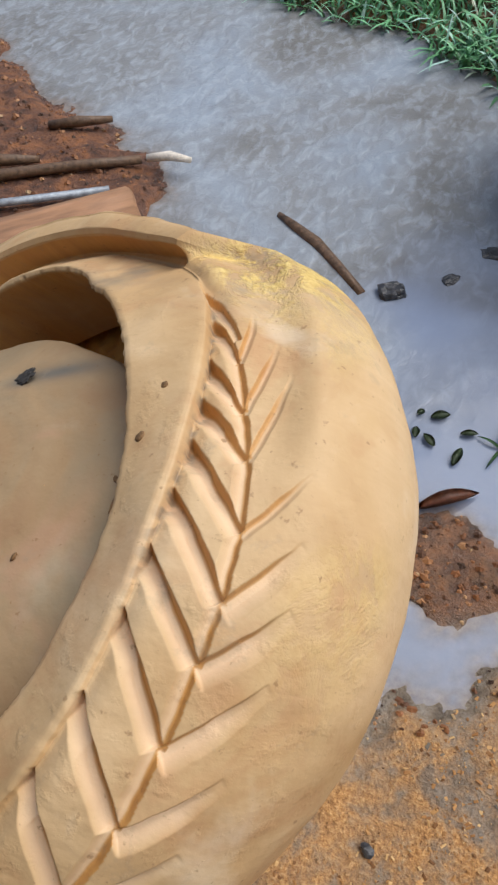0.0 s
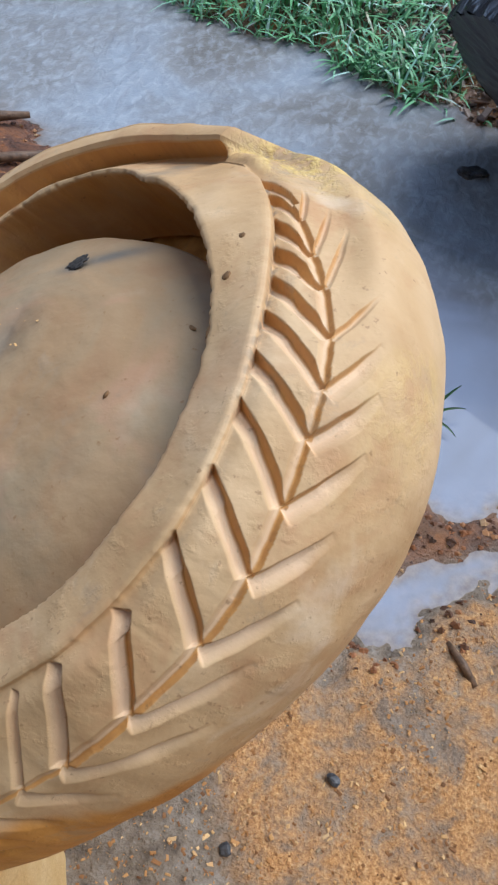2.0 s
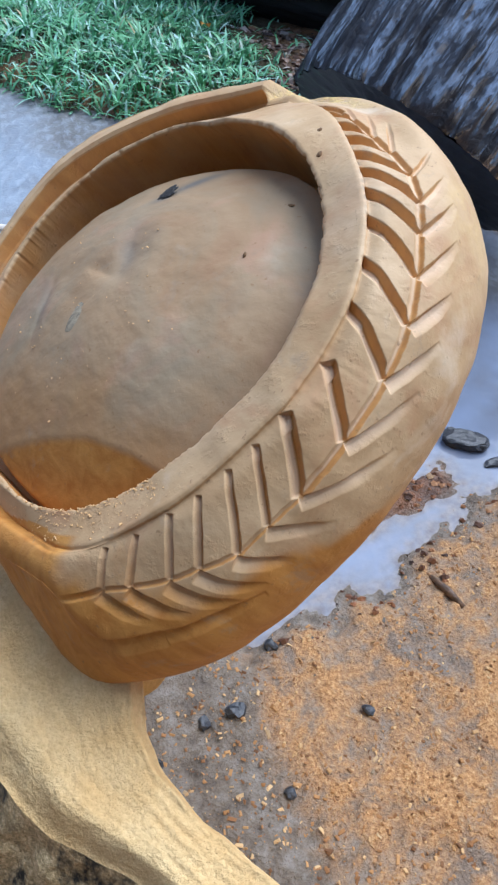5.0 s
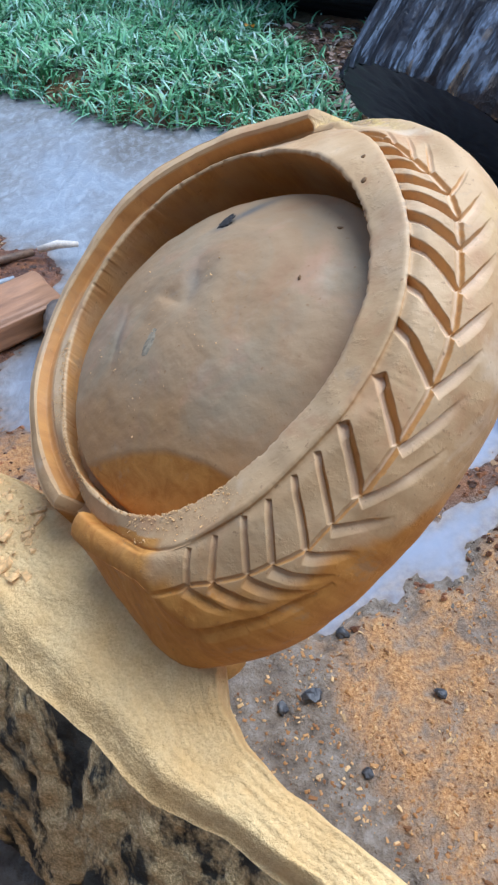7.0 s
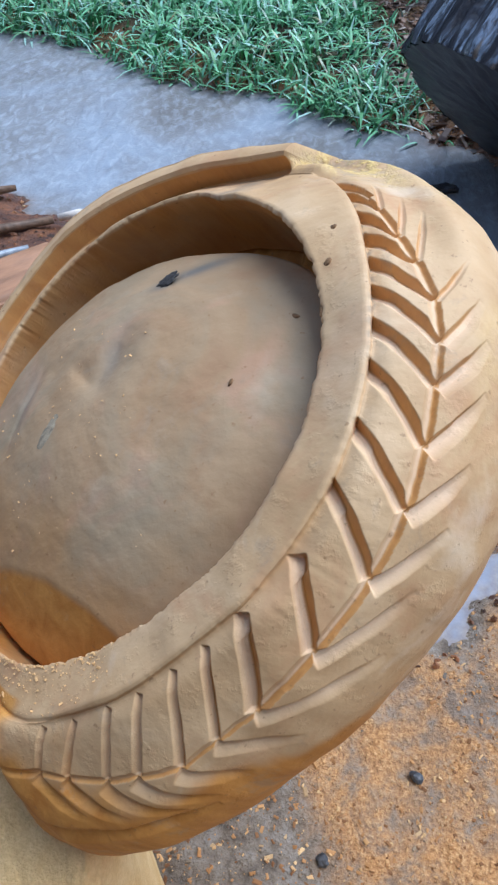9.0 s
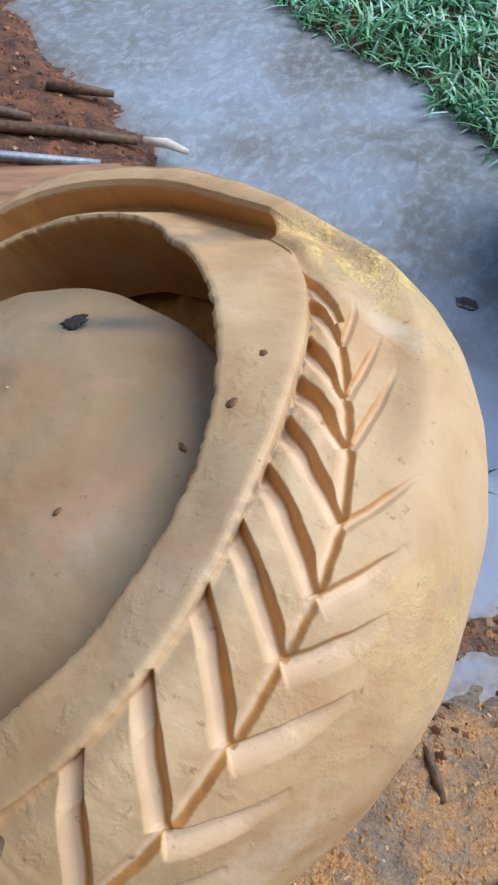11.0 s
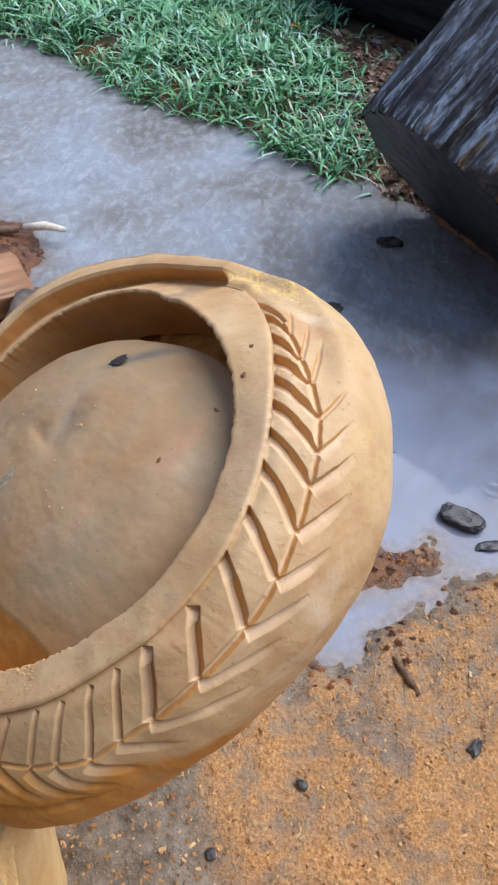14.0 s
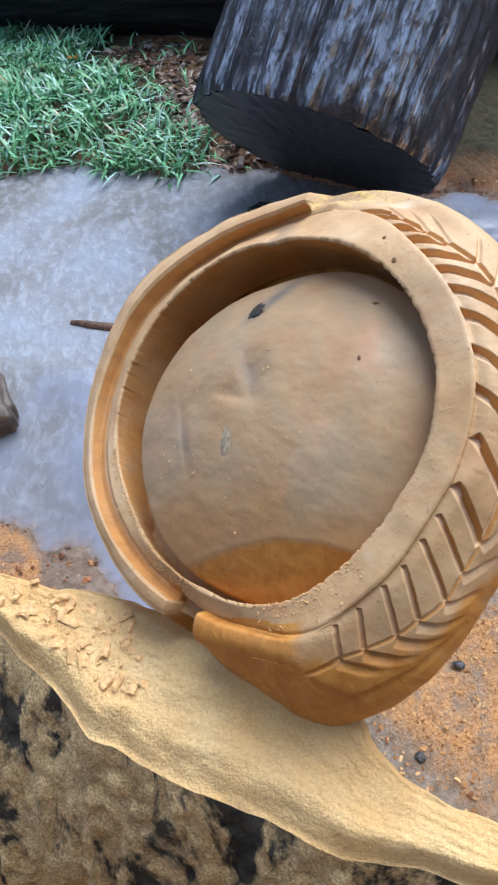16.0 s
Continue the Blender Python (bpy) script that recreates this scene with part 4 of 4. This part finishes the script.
def plank(name, corner, along, width, thick, length, label):
    """A rough squared timber, from one end along a heading in degrees."""
    bm = bmesh.new()
    bmesh.ops.create_cube(bm, size=1)
    bmesh.ops.subdivide_edges(bm, edges=bm.edges[:], cuts=6, use_grid_fill=True)
    for v in bm.verts:
        k = v.co * 2
        v.co = Vector((v.co.x * length, v.co.y * width, v.co.z * thick)) + Vector((0.004, 0.008, 0.006)) * noise.noise(Vector((v.co.x * length * 9, k.y * 2, k.z * 2)))
    bmesh.ops.bevel(bm, geom=[e for e in bm.edges if e.calc_face_angle(0) > 0.9], offset=0.006, segments=2, affect="EDGES")
    ob = part(name, bm, timber_mat)
    a = radians(along)
    ob.matrix_world = pose(corner[0] + math.cos(a) * length / 2, corner[1] + math.sin(a) * length / 2, corner[2], 0, 0, along)
    return tagged(ob, label, "timber")


plank("timber", (-0.745, 1.125, 0.045), 222, 0.15, 0.07, 0.75, "rough brown squared timber lying on the bank")


def leaf(place, length, width, turn, material, label, tilt=0.0):
    bm = bmesh.new()
    rows = []
    for k in range(9):
        t = k / 8
        w = width * math.sin(math.pi * min(1, 0.06 + 0.94 * t)) ** 0.8 + 0.0006
        z = 0.12 * length * math.sin(t * math.pi)
        rows.append([bm.verts.new((length * (t - 0.5), s * w / 2, z + abs(s) * 0.15 * width)) for s in (-1, 0, 1)])
    for a, b in zip(rows, rows[1:]):
        for k in (0, 1):
            bm.faces.new((a[k], b[k], b[k + 1], a[k + 1]))
    bmesh.ops.solidify(bm, geom=bm.faces[:], thickness=0.0008)
    ob = part("leaf", bm, material)
    ob.matrix_world = pose(*place, 0, tilt, turn)
    return tagged(ob, label, "leaf", group="fallen leaves")


LEAVES = [(-0.031, 0.869, 0.034, 0.018, 30), (-0.038, 0.813, 0.03, 0.015, 140), (0.014, 0.796, 0.04, 0.015, 80), (0.023, 0.849, 0.03, 0.013, 20), (-0.063, 0.822, 0.022, 0.014, 100), (-0.065, 0.866, 0.016, 0.012, 60)]
leaf((0.02, 0.707, 0.006), 0.105, 0.026, 36, brown_leaf_mat, "wet dark brown curled leaf at the water's edge")
for x, y, l, w, a in LEAVES:
    leaf((x, y, 0.004), l, w, a, leaf_mat, "wet green leaf floating on the puddle")


def build_sprig():
    """Arched narrow blades that spring from one root in the shallow water."""
    bm = bmesh.new()
    for yaw, ln, lean in ((20, 0.085, 0.75), (48, 0.11, 0.5), (105, 0.05, 0.9), (165, 0.045, 1.0), (250, 0.05, 1.0), (330, 0.07, 0.95), (75, 0.07, 0.35)):
        d, q = Vector((math.cos(radians(yaw)), math.sin(radians(yaw)), 0)), Vector((-math.sin(radians(yaw)), math.cos(radians(yaw)), 0))
        rows = []
        for k in range(7):
            t = k / 6
            c = d * ln * t * (0.35 + 0.65 * lean) + Vector((0, 0, 0.7 * ln * (t * (1.1 - lean * t) + 0.02)))
            w = 0.0055 * (1 - t) ** 0.6 * (0.6 + 0.8 * min(1, 3 * t)) * 0.5 + 0.0004
            rows.append([bm.verts.new(c + q * w * u + Vector((0, 0, abs(u) * 0.001))) for u in (-1, 0, 1)])
        for a, b in zip(rows, rows[1:]):
            for k in (0, 1):
                bm.faces.new((a[k], b[k], b[k + 1], a[k + 1]))
    bmesh.ops.solidify(bm, geom=bm.faces[:], thickness=0.0006)
    ob = part("grass_sprig", bm, plain("sprig_green", (0.07, 0.17, 0.06), 0.4, 90, 0.4, 0.001))
    ob.matrix_world = pose(0.08, 0.838, -0.001)
    tagged(ob, "green grass sprig growing out of the shallow water", "grass sprig")


build_sprig()
leaf((-0.35, 2.70, 0.125), 0.075, 0.035, 70, yellow_leaf_mat, "fallen yellow leaf caught in the grass", 20)


def scatter(name, count, where, lo, hi, material, label, seed, lift=0.0, long=2.2):
    """Flat uneven flakes lying on the ground; where(rng) gives x, y, z or None."""
    rng = np.random.RandomState(seed)
    verts, faces = [], []
    while count > 0:
        spot = where(rng)
        if spot is None:
            continue
        count -= 1
        size = lo + (hi - lo) * rng.rand() ** 3
        ln, wd, th = size * rng.uniform(0.8, long) / 2, size / 2, size * rng.uniform(0.08, 0.22)
        m = Euler((rng.normal(0, 0.3), rng.normal(0, 0.3), rng.uniform(0, 6.283))).to_matrix()
        k = len(verts)
        for cx, cy, cz in ((-1, -0.7, 0), (0.9, -1, 0), (1.1, 0.8, 0), (-0.8, 1, 0), (-0.7, -0.5, 1), (0.7, -0.7, 1.2), (0.8, 0.5, 1), (-0.6, 0.7, 0.8)):
            v = m @ Vector((cx * ln * rng.uniform(0.75, 1.2), cy * wd * rng.uniform(0.7, 1.2), cz * th))
            verts.append((spot[0] + v.x, spot[1] + v.y, spot[2] + v.z + lift))
        faces += [tuple(k + q for q in f) for f in ((0, 3, 2, 1), (4, 5, 6, 7), (0, 1, 5, 4), (1, 2, 6, 5), (2, 3, 7, 6), (3, 0, 4, 7))]
    ob = from_arrays(name, verts, faces, material, smooth=False)
    return tagged(ob, label, "wood chips", kind="stuff")


def flake_material():
    m = Mat("mixed_wood_flakes", 0.8, spec=0.2)
    n = m.node("ShaderNodeNewGeometry")
    m.color(m.ramp(n.outputs["Random Per Island"], (0.0, (0.14, 0.065, 0.028)), (0.35, (0.32, 0.155, 0.058)), (0.7, (0.46, 0.25, 0.095)), (0.92, (0.62, 0.41, 0.19)), (1.0, (0.10, 0.09, 0.08))))
    m.bump(m.noise(300, 3), 0.0008, 0.7)
    return m.m


flakes = flake_material()
_g = np.random.RandomState(5)
_px, _py = _g.uniform(-0.3, 0.75, 30000), _g.uniform(-0.15, 0.85, 30000)
_near = inside_distance(_px, _py, NEAR_LAND)
_ok = (_near > 0.0) & (_g.rand(30000) < 0.25 + 0.75 * smooth_step(0.0, 0.10, _near)) & (fbm(_px * 5, _py * 5, octaves=3, seed=77) > -0.35)
_px, _py = _px[_ok], _py[_ok]
_pz = ground_layers(_px, _py)[0]
_dry = _pz > 0.001
_spots = iter(list(zip(_px[_dry], _py[_dry], _pz[_dry])))
scatter("wood_chips", 11000, lambda rng: next(_spots), 0.0012, 0.0062, flakes, "orange and tan wood chips strewn over the wet earth", 6)


def on_top(rng):
    s, w = rng.normal(-0.10, 0.07), rng.normal(-0.005, 0.02)
    if not (-0.24 < s < -0.035 and -0.04 < w < 0.03 + 0.2 * min(0, s + 0.09)):
        return None
    return (-0.33 + 0.79 * s - 0.613 * w, 0.02 - 0.613 * s - 0.79 * w, 0.5375 - 0.02 * s)


scatter("wood_shavings", 210, on_top, 0.0010, 0.0095, chip_mat, "fresh shavings on the sawdust-covered log", 7, 0.0, 2.6)


def on_wheel(rng):
    """A spot on the lower part of the ring's face or in the groove beside the dish."""
    a = rng.uniform(-165, -80) if rng.rand() < 0.45 else rng.uniform(-205, -135)
    t = np.array([(a + 180) % 360 - 180.0])
    lo, hi = float(ring_table(t, INNER)[0]), float(ring_table(t, EDGE)[0])
    k = float(rng.rand() ** 2.2)
    c = HUB + (lo + (hi - lo) * (0.05 + 0.9 * k)) * (AX_U * math.cos(radians(a)) + AX_V * math.sin(radians(a))) + AX_N * float(ring_table(t, FACE_IN)[0] * (1 - k) + ring_table(t, FACE)[0] * k + 0.0004)
    return (c.x, c.y, c.z)


def on_dish(rng):
    x, y = rng.normal(-0.02, 0.05), rng.normal(-0.03, 0.05)
    if math.hypot(x, y) > 0.115:
        return None
    c = HUB + AX_U * x + AX_V * y + AX_N * (0.0244 - 1.65 * ((x + 0.023) ** 2 + (y + 0.008) ** 2) - 1.2 * max(0, -0.02 - y) ** 2)
    return (c.x, c.y, c.z)


scatter("sawdust_crumbs", 1500, on_wheel, 0.0004, 0.0016, crumb_mat, "coarse sawdust crumbs on the rim of the carved wheel", 8, 0.0, 1.6)
scatter("sawdust_crumbs", 60, on_dish, 0.0006, 0.0019, crumb_mat, "few sawdust crumbs on the domed face", 9, 0.0, 1.5)


# ---------------------------------------------------------------- clods of wet earth along the shores
def clod_material():
    m = Mat("wet_red_clods", 0.55, spec=0.4)
    n = m.node("ShaderNodeNewGeometry")
    m.color(m.ramp(n.outputs["Random Per Island"], (0.0, (0.05, 0.028, 0.018)), (0.4, (0.14, 0.06, 0.028)), (0.75, (0.28, 0.115, 0.045)), (0.95, (0.42, 0.22, 0.10)), (1.0, (0.5, 0.36, 0.2))))
    m.bump(m.noise(250, 4), 0.001, 0.8)
    return m.m


def build_clods():
    rng = np.random.RandomState(31)
    n = 60000
    x, y = rng.uniform(-1.5, 0.8, n), rng.uniform(0.2, 2.2, n)
    near, spit, left, turf = (inside_distance(x, y, q) for q in (NEAR_LAND, SPIT, LEFT_LAND, GRASS_LAND))
    pull = 0.55 * np.exp(-(((near - 0.03) / 0.035) ** 2)) * (y > 0.28) + 0.9 * (spit > -0.02) + 0.35 * np.exp(-(((left - 0.04) / 0.08) ** 2)) + 0.30 * (left > 0.1) * (x > -1.4) + 0.35 * np.exp(-(((turf - 0.03) / 0.06) ** 2)) * (x > -0.15)
    keep = rng.rand(n) < pull * 0.75
    x, y = x[keep], y[keep]
    z = ground_layers(x, y)[0]
    x, y, z = x[z > 0.0015][:7000], y[z > 0.0015][:7000], z[z > 0.0015][:7000]
    shape = np.array([(1, 0, 0), (-1, 0, 0), (0, 1, 0), (0, -1, 0), (0, 0, 1), (0.7, 0.7, 0.5), (-0.7, 0.6, 0.6), (0.6, -0.7, 0.55), (-0.6, -0.65, 0.5)])
    tris = [(0, 5, 4), (5, 2, 4), (2, 6, 4), (6, 1, 4), (1, 8, 4), (8, 3, 4), (3, 7, 4), (7, 0, 4), (0, 2, 5), (2, 1, 6), (1, 3, 8), (3, 0, 7)]
    verts, faces = [], []
    for px, py, pz in zip(x, y, z):
        r = 0.0015 + 0.0075 * rng.rand() ** 3
        k, yaw = len(verts), rng.uniform(0, 6.283)
        c, q = math.cos(yaw), math.sin(yaw)
        for vx, vy, vz in shape * rng.uniform(0.6, 1.3, (9, 1)):
            verts.append((px + r * (c * vx - q * vy), py + r * (q * vx + c * vy) * 0.8, pz + r * vz * 0.8 - 0.0005))
        faces += [(k + a, k + b, k + d) for a, b, d in tris]
    ob = from_arrays("earth_clods", verts, faces, clod_material(), smooth=False)
    tagged(ob, "small wet red-brown clods of earth along the puddle", "earth clods", kind="stuff")


build_clods()


# ---------------------------------------------------------------- litter between the grass and the logs
def build_litter():
    rng = np.random.RandomState(41)
    n = 2600
    x, y = rng.normal(0.04, 0.10, n), rng.uniform(1.65, 2.95, n)
    x = x - 0.12 * (y - 2.2)
    good = (inside_distance(x, y, GRASS_LAND) > 0.02) & (x > -0.4)
    spots = iter(list(zip(x[good], y[good], ground_layers(x[good], y[good])[0])))
    scatter("leaf_litter", int(good.sum()), lambda r: next(spots), 0.004, 0.028, litter_mat, "brown and grey leaf litter and bark scraps beside the grass", 42, 0.001, 2.6)["category"] = "leaf litter"


def litter_material():
    m = Mat("wet_leaf_litter", 0.4, spec=0.5)
    n = m.node("ShaderNodeNewGeometry")
    m.color(m.ramp(n.outputs["Random Per Island"], (0.0, (0.03, 0.02, 0.016)), (0.4, (0.10, 0.055, 0.032)), (0.7, (0.24, 0.13, 0.07)), (0.9, (0.38, 0.32, 0.27)), (1.0, (0.12, 0.18, 0.06))))
    m.bump(m.noise(150, 3), 0.001, 0.7)
    return m.m


litter_mat = litter_material()
build_litter()
